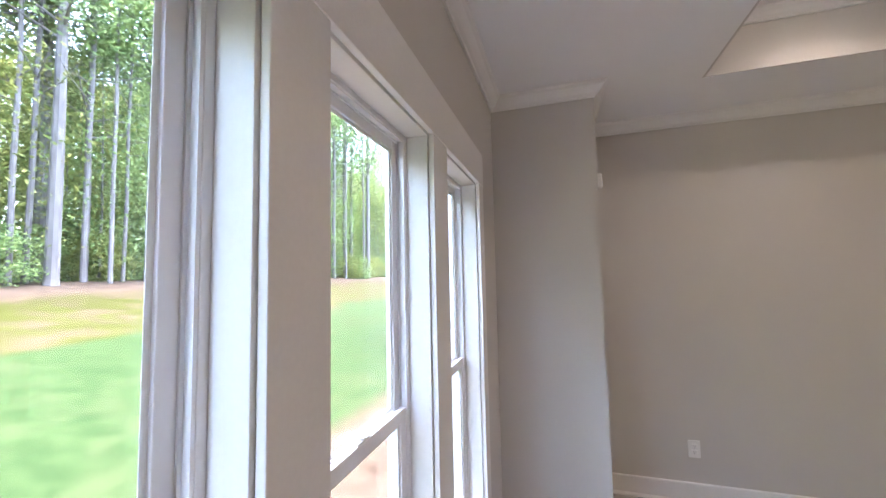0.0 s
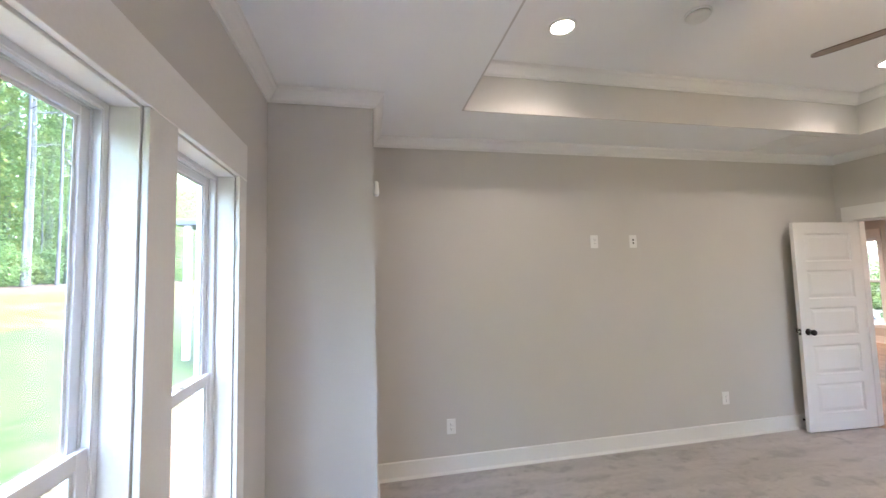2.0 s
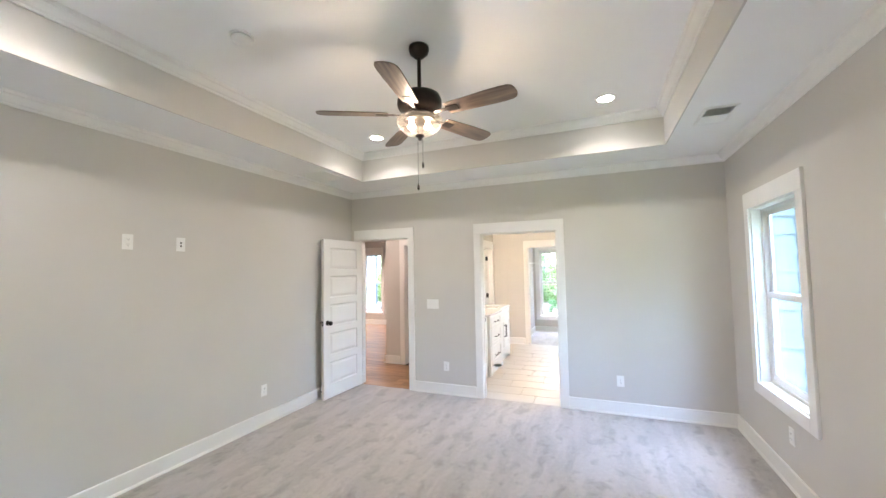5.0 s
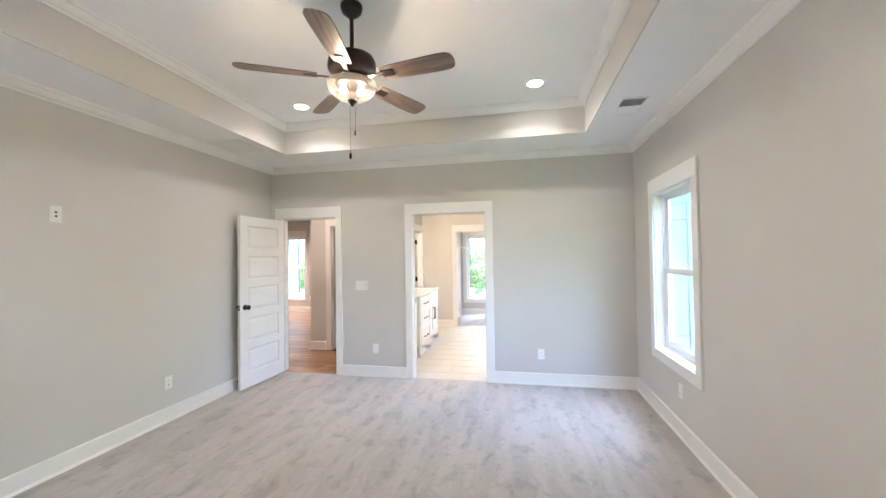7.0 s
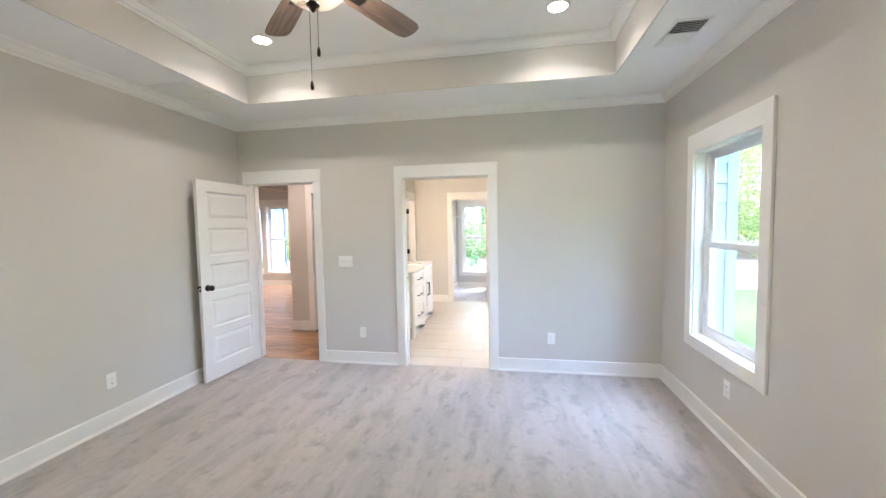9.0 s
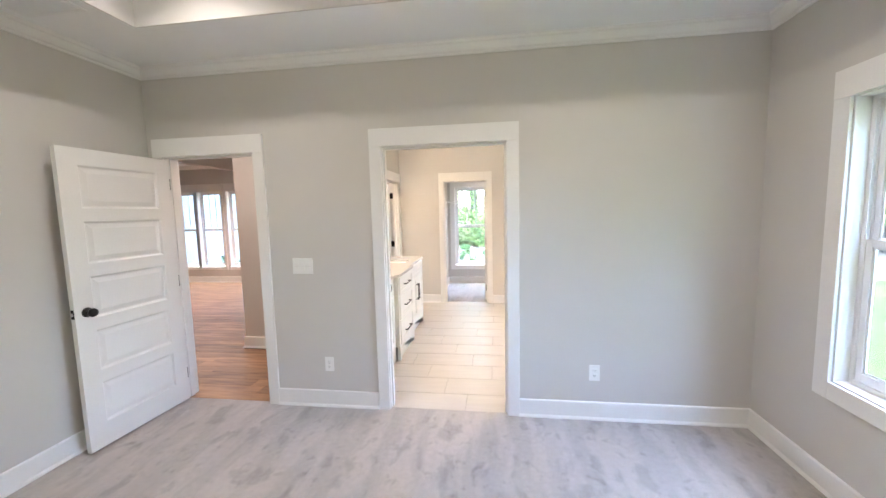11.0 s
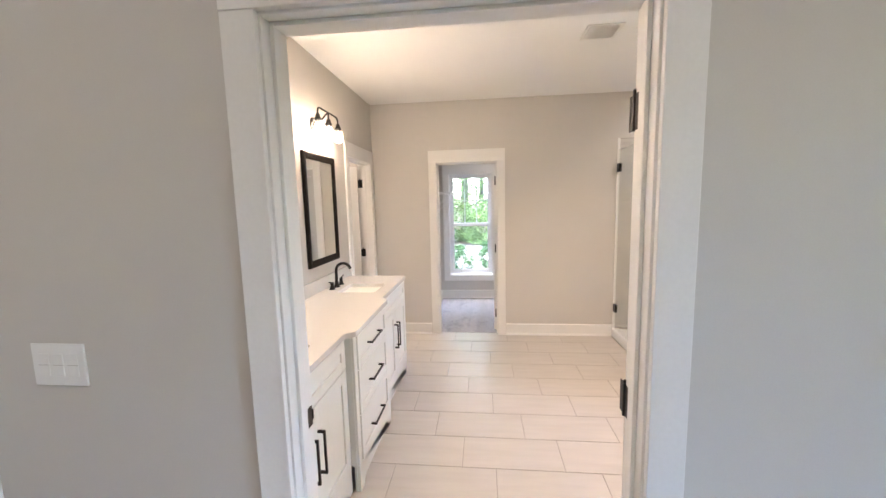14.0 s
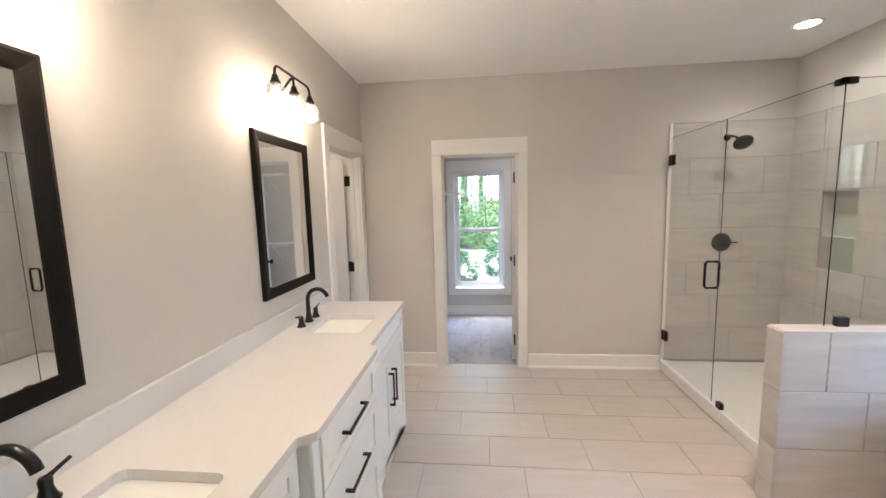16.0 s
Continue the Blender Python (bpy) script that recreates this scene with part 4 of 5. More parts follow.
# the worktop, with two sink openings and a stepped front
CT = [(-1.798, V0), (-1.236, V0), (-1.236, 5.878)]
CT += [(-1.236 + 0.050 * (0.5 - 0.5 * math.cos(math.pi * k / 6)), 5.878 + 0.055 * k / 6) for k in range(1, 7)]
CT += [(-1.186 - 0.050 * (0.5 - 0.5 * math.cos(math.pi * k / 6)), 6.594 + 0.055 * k / 6) for k in range(0, 7)]
CT += [(-1.236, V1), (-1.798, V1)]
SINKS = [(-1.49, 5.570), (-1.49, 6.968)]


def rounded(cx, cy, hx, hy, r, n=4):
    out = []
    for sx, sy, a0 in ((1, 1, 0), (-1, 1, 90), (-1, -1, 180), (1, -1, 270)):
        for k in range(n + 1):
            a = radians(a0 + 90 * k / n)
            out.append((cx + sx * (hx - r) + r * math.cos(a), cy + sy * (hy - r) + r * math.sin(a)))
    return out


bm = bmesh.new()
loops = [CT] + [rounded(x, y, 0.152, 0.165, 0.03) for x, y in SINKS]
tops = []
for loop in loops:
    vs = [bm.verts.new((x, y, 0.920)) for x, y in loop]
    tops.append(vs)
    for i in range(len(vs)):
        bm.edges.new((vs[i], vs[(i + 1) % len(vs)]))
bmesh.ops.triangle_fill(bm, edges=bm.edges[:], use_beauty=True, use_dissolve=False)
fs = bm.faces[:]
ext = bmesh.ops.extrude_face_region(bm, geom=fs)
bmesh.ops.translate(bm, verts=[g for g in ext["geom"] if isinstance(g, bmesh.types.BMVert)], vec=(0, 0, -0.030))
bmesh.ops.recalc_face_normals(bm, faces=bm.faces)
ct = part("countertop", bm, QUARTZ)
tagged(ct, "white quartz vanity top with two sink openings and a stepped front", "countertop")
part("backsplash", boxes((-1.798, -1.779, V0, V1, 0.9205, 1.020), bev=0.002), QUARTZ, ct)

for x, y in SINKS:
    s = empty("sink", pose(x, y, 0.889), "white rectangular undermount sink below the quartz top", "sink", "vanity sinks")
    bm = bmesh.new()
    rings = []
    for hx, hy, r, z in ((0.175, 0.188, 0.03, 0), (0.152, 0.165, 0.03, 0), (0.149, 0.162, 0.03, -0.03), (0.140, 0.153, 0.035, -0.10), (0.120, 0.130, 0.04, -0.125), (0.03, 0.03, 0.028, -0.135)):
        rings.append([bm.verts.new((px, py, z)) for px, py in rounded(0, 0, hx, hy, r)])
    for a, b in zip(rings, rings[1:]):
        for i in range(len(a)):
            k = (i + 1) % len(a)
            bm.faces.new((a[i], a[k], b[k], b[i]))
    bm.faces.new(rings[-1])
    part("basin", bm, CHINA, s, smooth=True)
    part("drain", lathe([(0.024, -0.134), (0.024, -0.131), (0.018, -0.130), (0.001, -0.131)], 20), BLACK, s, smooth=True)


def faucet(y):
    f = empty("faucet", pose(-1.712, y, 0.920), "matte black widespread faucet with a high arched spout", "faucet", "faucets")
    pts = [(0, 0, 0.0), (0, 0, 0.09)] + [(0.062 - 0.062 * math.cos(radians(a)), 0, 0.135 + 0.062 * math.sin(radians(a))) for a in range(0, 166, 15)]
    sp = part("spout", tube(pts, [0.014, 0.0125] + [0.0118] * (len(pts) - 2), 16), BLACK, f, smooth=True)
    part("spout_base", lathe([(0.027, 0), (0.027, 0.004), (0.021, 0.012), (0.0165, 0.030), (0.015, 0.045)], 24), BLACK, sp, smooth=True)
    for k in (-1, 1):
        yy = k * 0.096
        h = part("handle_base", lathe([(0.025, 0), (0.025, 0.004), (0.019, 0.012), (0.013, 0.034), (0.014, 0.052), (0.011, 0.060)], 20, None, (0, yy, 0)), BLACK, f, smooth=True)
        part("lever", tube([(0, yy, 0.053), (0, yy + k * 0.020, 0.060), (0, yy + k * 0.058, 0.071)], [0.0080, 0.0055, 0.0050], 10), BLACK, h, smooth=True)


for x, y in SINKS:
    faucet(y + (0.03 if y > 6 else -0.045))

for y0, y1 in ((5.205, 5.792), (6.685, 7.265)):
    z0, z1, b = 1.122, 1.985, 0.052
    o = empty("wall_mirror", pose(-1.80, (y0 + y1) / 2, z0), "rectangular mirror in a black wood frame over the vanity", "mirror", "vanity mirrors")
    w, h = (y1 - y0) / 2, z1 - z0
    fr = part("mirror_frame", sweep([(-w, 0), (w, 0), (w, h), (-w, h)], [(0, 0.001), (b, 0.001), (b, 0.016), (b - 0.012, 0.020), (0.010, 0.026), (0, 0.022)], True), FRAMEWOOD, o)
    fr.data.transform(Matrix(((0, 0, 1, 0), (1, 0, 0, 0), (0, 1, 0, 0), (0, 0, 0, 1))))
    part("mirror_glass", boxes((0.008, 0.012, -w + b - 0.002, w - b + 0.002, b - 0.002, h - b + 0.002)), MIRROR, o)


def sconce(yc, zc):
    """Three jar lamps under a bent bar on a wall plate."""
    o = empty("vanity_light", pose(-1.80, yc, zc), "black three-lamp vanity light with clear glass jars, lit", "wall light", "vanity lights")
    bm = lathe([(0.058, 0), (0.058, 0.008), (0.050, 0.016), (0.030, 0.018)], 32)
    bmesh.ops.transform(bm, matrix=pose(0, 0, 0, 0, 90, 0), verts=bm.verts)
    part("wall_plate", bm, BLACK, o, smooth=True)
    pitch, out, zt = 0.190, 0.125, 0.085
    part("stem", tube([(0.015, 0, 0.01), (0.07, 0, 0.03), (0.105, 0, 0.07), (out, 0, zt)], 0.007), BLACK, o, smooth=True)
    pts = [(out, -pitch, 0.030), (out, -pitch, 0.050)] + [(out, -pitch + 0.035 - 0.035 * math.cos(radians(a)), 0.050 + 0.035 * math.sin(radians(a))) for a in (30, 60, 90)]
    pts += [(out, pitch - 0.035 + 0.035 * math.sin(radians(a)), 0.050 + 0.035 * math.cos(radians(a))) for a in (0, 30, 60)] + [(out, pitch, 0.050), (out, pitch, 0.030)]
    part("arm", tube(pts, 0.007), BLACK, o, smooth=True)
    part("arm", tube([(out, 0, zt), (out, 0, 0.03)], 0.007), BLACK, o)
    for k in (-1, 0, 1):
        c = (out, k * pitch, 0)
        so = part("socket", lathe([(0.008, 0.040), (0.014, 0.034), (0.019, 0.014), (0.026, 0.004), (0.027, -0.008), (0.020, -0.010), (0.016, -0.026)], 24, None, c), BLACK, o, smooth=True)
        g = part("jar", lathe([(0.026, -0.006), (0.031, -0.014), (0.043, -0.028), (0.047, -0.048), (0.048, -0.118), (0.0465, -0.118), (0.0455, -0.049), (0.0415, -0.030), (0.030, -0.016), (0.025, -0.006)], 32, None, c), JARGLASS, so, "clear glass jar shade", smooth=True)
        g.visible_shadow = False
        part("bulb", lathe([(0.013, -0.024), (0.018, -0.036), (0.031, -0.066), (0.032, -0.082), (0.025, -0.100), (0.012, -0.110), (0.001, -0.112)], 16, None, c), BULB, so, "glowing bulb", smooth=True)
        lamp("vanity_lamp", "POINT", pose(-1.80 + out, yc + k * pitch, zc - 0.125), SCONCE_POWER, WARM, size=0.03)


sconce(6.930, 2.205)
sconce(5.530, 2.205)

# ---- bathroom: shower and tub ----
GX = 0.985
HW = (0.747, 1.985, 6.798, 6.916, 0.945)
tagged(part("shower_pan", boxes((0.965, 1.985, 6.916, 8.478, 0.0, 0.086), (0.965, 1.045, 6.916, 8.478, 0.086, 0.100), bev=0.006), ACRYL), "white acrylic shower pan with a low curb", "shower pan")
hw = tagged(part("wall_half", boxes((HW[0] + 0.012, HW[1], HW[2] + 0.012, HW[3] - 0.012, -0.05, HW[4] - 0.012)), GROUT), "half wall clad in striated grey tile beside the shower", "half wall", kind="structure")

e = empty("shower_enclosure", pose(GX, 0, 0), "frameless clear glass shower enclosure with black hardware", "shower")
SEAM, TOPZ = 7.713, 2.115
sd = part("glass_door", boxes((-0.005, 0.005, SEAM + 0.003, 8.466, 0.110, TOPZ), bev=0.001), SHOWERGLASS, e, "clear glass shower door")
fp = part("fixed_panel", boxes((-0.005, 0.005, 6.935, SEAM - 0.003, 0.100, TOPZ), (-0.005, 0.005, 6.886, 6.935, 0.950, TOPZ), bev=0.001), SHOWERGLASS, e, "clear fixed glass panel")
rp = part("return_panel", boxes((0.008, HW[1] - GX, 6.876, 6.886, 0.950, TOPZ), bev=0.001), SHOWERGLASS, e, "clear glass panel on the half wall")
for ob in (sd, fp, rp):
    ob.visible_shadow = False
part("panel_edge", boxes((-0.0018, 0.0018, SEAM - 0.0030, SEAM + 0.0010, 0.100, TOPZ), (-0.002, 0.003, 6.8735, 6.8755, 0.950, TOPZ), (-0.004, 0.004, 6.890, 8.466, TOPZ + 0.0005, TOPZ + 0.0020), (0.008, HW[1] - GX, 6.878, 6.884, TOPZ + 0.0005, TOPZ + 0.0020)), BLACK, fp, "dark polished glass edge")
for z in (0.345, 1.925):
    part("glass_hinge", boxes((-0.014, 0.014, 8.405, 8.476, z - 0.045, z + 0.045), bev=0.003), BLACK, sd, "black square hinge")
part("corner_clip", boxes((-0.012, 0.050, 6.868, 6.894, TOPZ - 0.024, TOPZ + 0.006), (-0.012, 0.012, 6.868, 6.920, TOPZ - 0.024, TOPZ + 0.006), bev=0.002), BLACK, fp, "black corner clip")
part("base_clip", boxes((-0.014, 0.014, 7.590, 7.640, 0.0985, 0.145), bev=0.002), BLACK, fp, "black base clip")
part("base_clip", boxes((0.055, 0.110, 6.867, 6.895, 0.946, 0.992), bev=0.002), BLACK, rp, "black base clip")
for s in (-1, 1):
    pts = [(s * 0.006, 7.79, 0.935), (s * 0.035, 7.79, 0.935), (s * 0.048, 7.79, 0.950), (s * 0.048, 7.79, 1.115), (s * 0.035, 7.79, 1.130), (s * 0.006, 7.79, 1.130)]
    part("handle", tube(pts, 0.009, 12), BLACK, sd, "black D-shaped pull", smooth=True)

v = empty("shower_valve", pose(1.445, 8.478, 1.195, 90), "round black shower valve with a lever on grey tile", "shower valve")
part("escutcheon", lathe([(0.080, 0), (0.080, 0.006), (0.074, 0.011), (0.028, 0.013), (0.026, 0.040), (0.001, 0.042)], 40), BLACK, v, smooth=True)
part("lever", tube([(0.01, 0, 0.034), (0.115, 0, 0.036)], [0.009, 0.006], 12), BLACK, v, smooth=True)
h = empty("shower_arm_set", pose(1.445, 8.478, 2.105), "round black shower head on a bent arm", "shower fixture")
part("flange", lathe([(0.030, 0), (0.028, 0.008), (0.012, 0.012)], 24), BLACK, h, smooth=True).data.transform(pose(0, 0, 0, 90))
part("arm", tube([(0, 0, 0), (0, -0.06, 0.005), (0, -0.12, -0.015), (0.01, -0.165, -0.050)], 0.010, 12), BLACK, h, smooth=True)
bm = lathe([(0.012, 0.045), (0.018, 0.030), (0.032, 0.022), (0.062, 0.010), (0.070, 0.0), (0.068, -0.012), (0.001, -0.013)], 36)
bmesh.ops.transform(bm, matrix=pose(0.015, -0.185, -0.068, -42, 14, 8), verts=bm.verts)
part("spray_face", bm, BLACK, h, smooth=True)

tub = empty("bathtub", pose(1.485, 5.98, 0), "white freestanding oval soaking tub", "bathtub")
bm = bmesh.new()
rings = []
for a, b, z in ((0.26, 0.65, 0.0), (0.275, 0.665, 0.02), (0.325, 0.72, 0.22), (0.375, 0.775, 0.45), (0.396, 0.796, 0.565), (0.400, 0.800, 0.580), (0.395, 0.795, 0.588), (0.380, 0.780, 0.586), (0.370, 0.768, 0.570), (0.33, 0.71, 0.35), (0.27, 0.61, 0.16), (0.16, 0.43, 0.12)):
    rings.append([bm.verts.new((a * math.copysign(abs(math.cos(t)) ** 0.58, math.cos(t)), b * math.copysign(abs(math.sin(t)) ** 0.58, math.sin(t)), z)) for t in [2 * math.pi * i / 56 for i in range(56)]])
for p, q in zip(rings, rings[1:]):
    for i in range(56):
        k = (i + 1) % 56
        bm.faces.new((p[i], p[k], q[k], q[i]))
bm.faces.new(rings[-1])
part("tub_shell", bm, ACRYL, tub, smooth=True)
part("drain", lathe([(0.03, 0.121), (0.03, 0.125), (0.001, 0.126)], 20), BLACK, tub, smooth=True)


# ---- closet shelves ----
def wire_shelf(y0, y1, x_wall, out, z, m=None):
    o = empty("wire_shelf", m, label="white coated wire closet shelf on the wall", category="wire shelf", group="closet shelves")
    d = 0.30
    bm = bmesh.new()
    for x, zz, r in ((0.004, 0, 0.003), (d / 2, 0, 0.0025), (d, 0, 0.003), (d, -0.028, 0.003)):
        tube([(x_wall + out * x, y0, z + zz), (x_wall + out * x, y1, z + zz)], r, 6, bm)
    part("rail", bm, PLATE, o)
    bm = bmesh.new()
    y = y0 + 0.01
    while y < y1:
        tube([(x_wall + out * 0.004, y, z + 0.004), (x_wall + out * d, y, z + 0.004), (x_wall + out * d, y, z - 0.028)], 0.0016, 4, bm)
        y += 0.026
    tagged(part("wires", bm, PLATE, o), kind="stuff")
    for y in (y0 + 0.25, y1 - 0.25):
        part("brace", tube([(x_wall + out * d, y, z - 0.01), (x_wall + out * 0.004, y, z - 0.26)], 0.004, 6), PLATE, o)


for z in (1.10, 2.08):
    wire_shelf(-0.20, 0.93, 0.0, 1, z, pose(0, 10.25, 0, 0, 0, -90))
wire_shelf(8.75, 10.2, -1.21, 1, 1.72)

# ---- hall: bottom stair ----
o = empty("staircase", label="bottom steps of a staircase, wood treads and white risers", category="stairs")
part("riser", boxes((-4.63, -4.23, 5.50, 6.25, 0, 0.155), bev=0.002), TRIM, o)
part("tread", boxes((-4.63, -4.19, 5.50, 6.28, 0.155, 0.185), bev=0.006), OAK, o)
part("riser", boxes((-4.63, -4.57, 5.50, 6.27, 0.186, 0.340), bev=0.002), TRIM, o)
part("tread", boxes((-4.63, -4.53, 5.50, 6.30, 0.341, 0.371), bev=0.006), OAK, o)


# ---- outdoors ----
def height(x, y):
    if y < 0:
        z = -0.55 + 2.15 * min(1, max(0, (-y - 2.0) / 13.5)) ** 1.15
        z += max(0, -y - 15.5) * 0.03
    else:
        z = -0.30 + 0.012 * max(0, y - 12)
    z += 0.12 * noise.noise(Vector((x * 0.08, y * 0.08, 0))) * min(1, (abs(x + 0.5) + abs(y - 5)) / 14)
    return z


bm = bmesh.new()
xs = sorted({*[-400, -200, -120, -80], *[-60 + 3 * i for i in range(41)], *[80, 120, 200, 400]})
ys = sorted({*[-400, -200, -120, -80], *[-60 + 2 * i for i in range(26)], *[-8.5 + 1.0 * i for i in range(24)], *[16 + 3 * i for i in range(16)], *[80, 120, 200, 400]})
g = [[bm.verts.new((x, y, height(x, y))) for y in ys] for x in xs]
for i in range(len(xs) - 1):
    for j in range(len(ys) - 1):
        bm.faces.new((g[i][j], g[i + 1][j], g[i + 1][j + 1], g[i][j + 1]))
tagged(part("ground", bm, ground_material(), smooth=True), "green lawn with yellow patches and leaf litter", "lawn", kind="structure")
tagged(part("foundation", boxes((-9.6, 2.12, -0.62, 10.38, -0.9, -0.1)), CONCRETE), "pale concrete house foundation", "foundation", kind="structure")

rnd = random.Random(7)


def leaf_mesh(name, mat, n, shape, size, seed, drop=0.0):
    """Loose leaves in clumps inside an uneven crown; shape gives the radius for a height from 0 to 1."""
    r = random.Random(seed)
    verts, faces = [], []
    clumps = []
    for i in range(max(8, n // 26)):
        h = r.random()
        rad = shape(h) * (0.35 + 0.65 * math.sqrt(r.random()))
        a = r.uniform(0, 2 * math.pi)
        clumps.append((rad * math.cos(a), rad * math.sin(a), h))
    for i in range(n):
        cx, cy, ch = clumps[i % len(clumps)]
        s = 0.16
        p = Vector((cx + r.gauss(0, s), cy + r.gauss(0, s), ch + r.gauss(0, 0.045)))
        u = Vector((r.gauss(0, 1), r.gauss(0, 1), r.gauss(0, 0.5))).normalized()
        v = u.cross(Vector((r.gauss(0, 1), r.gauss(0, 1), r.gauss(0, 1)))).normalized()
        l = size * r.uniform(0.6, 1.4)
        k = len(verts)
        verts += [p - u * l, p + v * l * 0.45, p + u * l, p - v * l * 0.45]
        faces.append((k, k + 1, k + 2, k + 3))
    return verts, faces


def crown_mesh(name, mat, n, shape, size, seed, tall, wide):
    verts, faces = leaf_mesh(name, mat, n, shape, size, seed)
    me = bpy.data.meshes.new(name)
    # leaves keep their size while the crown is stretched
    out = []
    for i in range(0, len(verts), 4):
        c = (verts[i] + verts[i + 2]) / 2
        base_c = Vector((c.x * wide, c.y * wide, c.z * tall))
        out += [base_c + (verts[i + k] - c) for k in range(4)]
    me.from_pydata(out, [], faces)
    me.materials.append(mat)
    return me


def trunk_mesh(name, tall, r0, r1, seed, limbs=0, lean=0.0):
    r = random.Random(seed)
    bm = bmesh.new()
    n = 9
    dx, dy = r.uniform(-1, 1), r.uniform(-1, 1)
    pts = [(dx * lean * (i / n) ** 2 * tall + 0.02 * r.gauss(0, 1) * (i > 1), dy * lean * (i / n) ** 2 * tall, (-0.4, 0.15)[i] if i < 2 else tall * i / n) for i in range(n + 1)]
    tube(pts, [r0 * 1.3 if i == 0 else r0 + (r1 - r0) * i / n for i in range(n + 1)], 9, bm)
    for i in range(limbs):
        z = tall * r.uniform(0.35, 0.95)
        a, l = r.uniform(0, 6.283), tall * r.uniform(0.06, 0.14)
        b = Vector(pts[min(n, int(z / tall * n))])
        tube([(b.x, b.y, z), (b.x + l * 0.6 * math.cos(a), b.y + l * 0.6 * math.sin(a), z + l * 0.2), (b.x + l * math.cos(a), b.y + l * math.sin(a), z + l * 0.5)], [r1 * 0.7, r1 * 0.4, r1 * 0.15], 5, bm)
    me = bpy.data.meshes.new(name)
    bm.to_mesh(me)
    bm.free()
    me.materials.append(BARK)
    return me


def egg(h):
    return max(0.05, math.sin(math.pi * min(1, 0.12 + 0.88 * h)) ** 0.7)


PINES = [(trunk_mesh("trunk", 17 + i, 0.14 + 0.035 * i, 0.07, 20 + i, 10, 0.012), crown_mesh("crown", NEEDLE, 3200, egg, 0.11, 30 + i, 8.5, 2.6)) for i in range(3)]
OAKS = [(trunk_mesh("trunk", 8.5 + i, 0.055, 0.02, 40 + i, 14, 0.03), crown_mesh("crown", (LEAF, LEAFY, LEAF, LEAF)[i], 7000, egg, 0.072, 50 + i, 8.6 + i * 0.8, 2.5)) for i in range(4)]
FAR_OAKS = [(OAKS[i][0], crown_mesh("crown", (LEAF, LEAFY)[i], 2400, egg, 0.15, 60 + i, 10.5, 3.0)) for i in range(2)]
SLENDER = (trunk_mesh("trunk", 15, 0.085, 0.035, 27, 12, 0.02), crown_mesh("crown", NEEDLE, 1500, egg, 0.11, 37, 6.0, 1.6))
LOW = [crown_mesh("crown", (LEAF, LEAFY, LEAF)[i], 3600, egg, 0.06, 70 + i, 2.0, 1.1) for i in range(3)]


def tree(x, y, kind):
    z = height(x, y)
    s = rnd.uniform(0.85, 1.2)
    m = pose(x, y, z, 0, 0, rnd.uniform(0, 360)) @ Matrix.Diagonal((s, s, s, 1))
    if kind == "pine":
        tr, cr = PINES[rnd.randrange(3)]
        t = empty("pine_tree", m, "tall straight pine with a bare grey trunk", "tree", "pine trees")
        mesh_part("trunk", tr, t)
        mesh_part("crown", cr, t, (0, 0, 9.0))
    elif kind == "slender":
        t = empty("pine_tree", m, "slender young pine with a thin bare trunk", "tree", "pine trees")
        mesh_part("trunk", SLENDER[0], t)
        mesh_part("crown", SLENDER[1], t, (0, 0, 9.5))
    elif kind == "far":
        tr, cr = FAR_OAKS[rnd.randrange(2)]
        t = empty("broadleaf_tree", m, "leafy green tree deep in the wood", "tree", "broadleaf trees")
        mesh_part("trunk", tr, t)
        mesh_part("crown", cr, t, (0, 0, 0.5))
    else:
        i = rnd.randrange(4)
        tr, cr = OAKS[i]
        t = empty("broadleaf_tree", m, "young broadleaf tree in light green leaf" if i != 1 else "young broadleaf tree in yellowing leaf", "tree", "broadleaf trees")
        mesh_part("trunk", tr, t)
        mesh_part("crown", cr, t, (0, 0, 0.9))


def strip(n, x0, x1, y0, y1, pines, other="oak"):
    for i in range(n):
        x = x0 + (x1 - x0) * (i + rnd.uniform(0.1, 0.9)) / n
        tree(x, rnd.uniform(y0, y1), "pine" if rnd.random() < pines else other)


# the wood behind the house, beyond the front drive and beside the house
for p in ((-7.6, -15.4), (-9.0, -16.4), (-10.9, -15.9), (-4.9, -16.2), (-14.6, -16.5), (-18.0, -15.6), (-19.6, -16.6), (-24.0, -16.0), (-2.2, -16.0), (-6.2, -17.0), (-12.0, -16.8), (-13.2, -15.9), (-16.4, -16.2), (-8.2, -17.4), (-21.2, -15.8), (-3.6, -17.2), (-26.5, -16.6), (-29.0, -15.9)):
    tree(*p, "pine")
for p in ((-6.75, -15.7), (-7.2, -15.9), (-8.75, -16.0), (-9.35, -15.6), (-9.95, -15.9), (-11.6, -15.5), (-15.4, -15.7), (-17.2, -15.4), (-20.4, -15.3), (-22.6, -15.5), (-25.2, -15.7), (-27.6, -15.5)):
    tree(*p, "slender")
strip(34, -48, 8, -20.5, -16.8, 0.25)
strip(26, -40, 6, -21.5, -17.5, 0.0)
strip(40, -60, 12, -27, -21.5, 0.35, "far")
strip(40, -75, 18, -40, -29, 0.35, "far")
strip(44, -70, 14, -31, -23, 0.1, "far")
strip(18, -22, 12, 21.2, 25.0, 0.15)
strip(14, -24, 14, 25.5, 29, 0.2)
strip(16, -30, 16, 30, 36, 0.3, "far")
strip(12, -30, 16, 38, 46, 0.4, "far")
strip(14, 9, 30, -22, -13, 0.3)
strip(16, 10, 40, -34, -22, 0.3, "far")
strip(12, 14, 30, 6, 30, 0.15)
strip(12, 11, 16, 9, 26, 0.0)
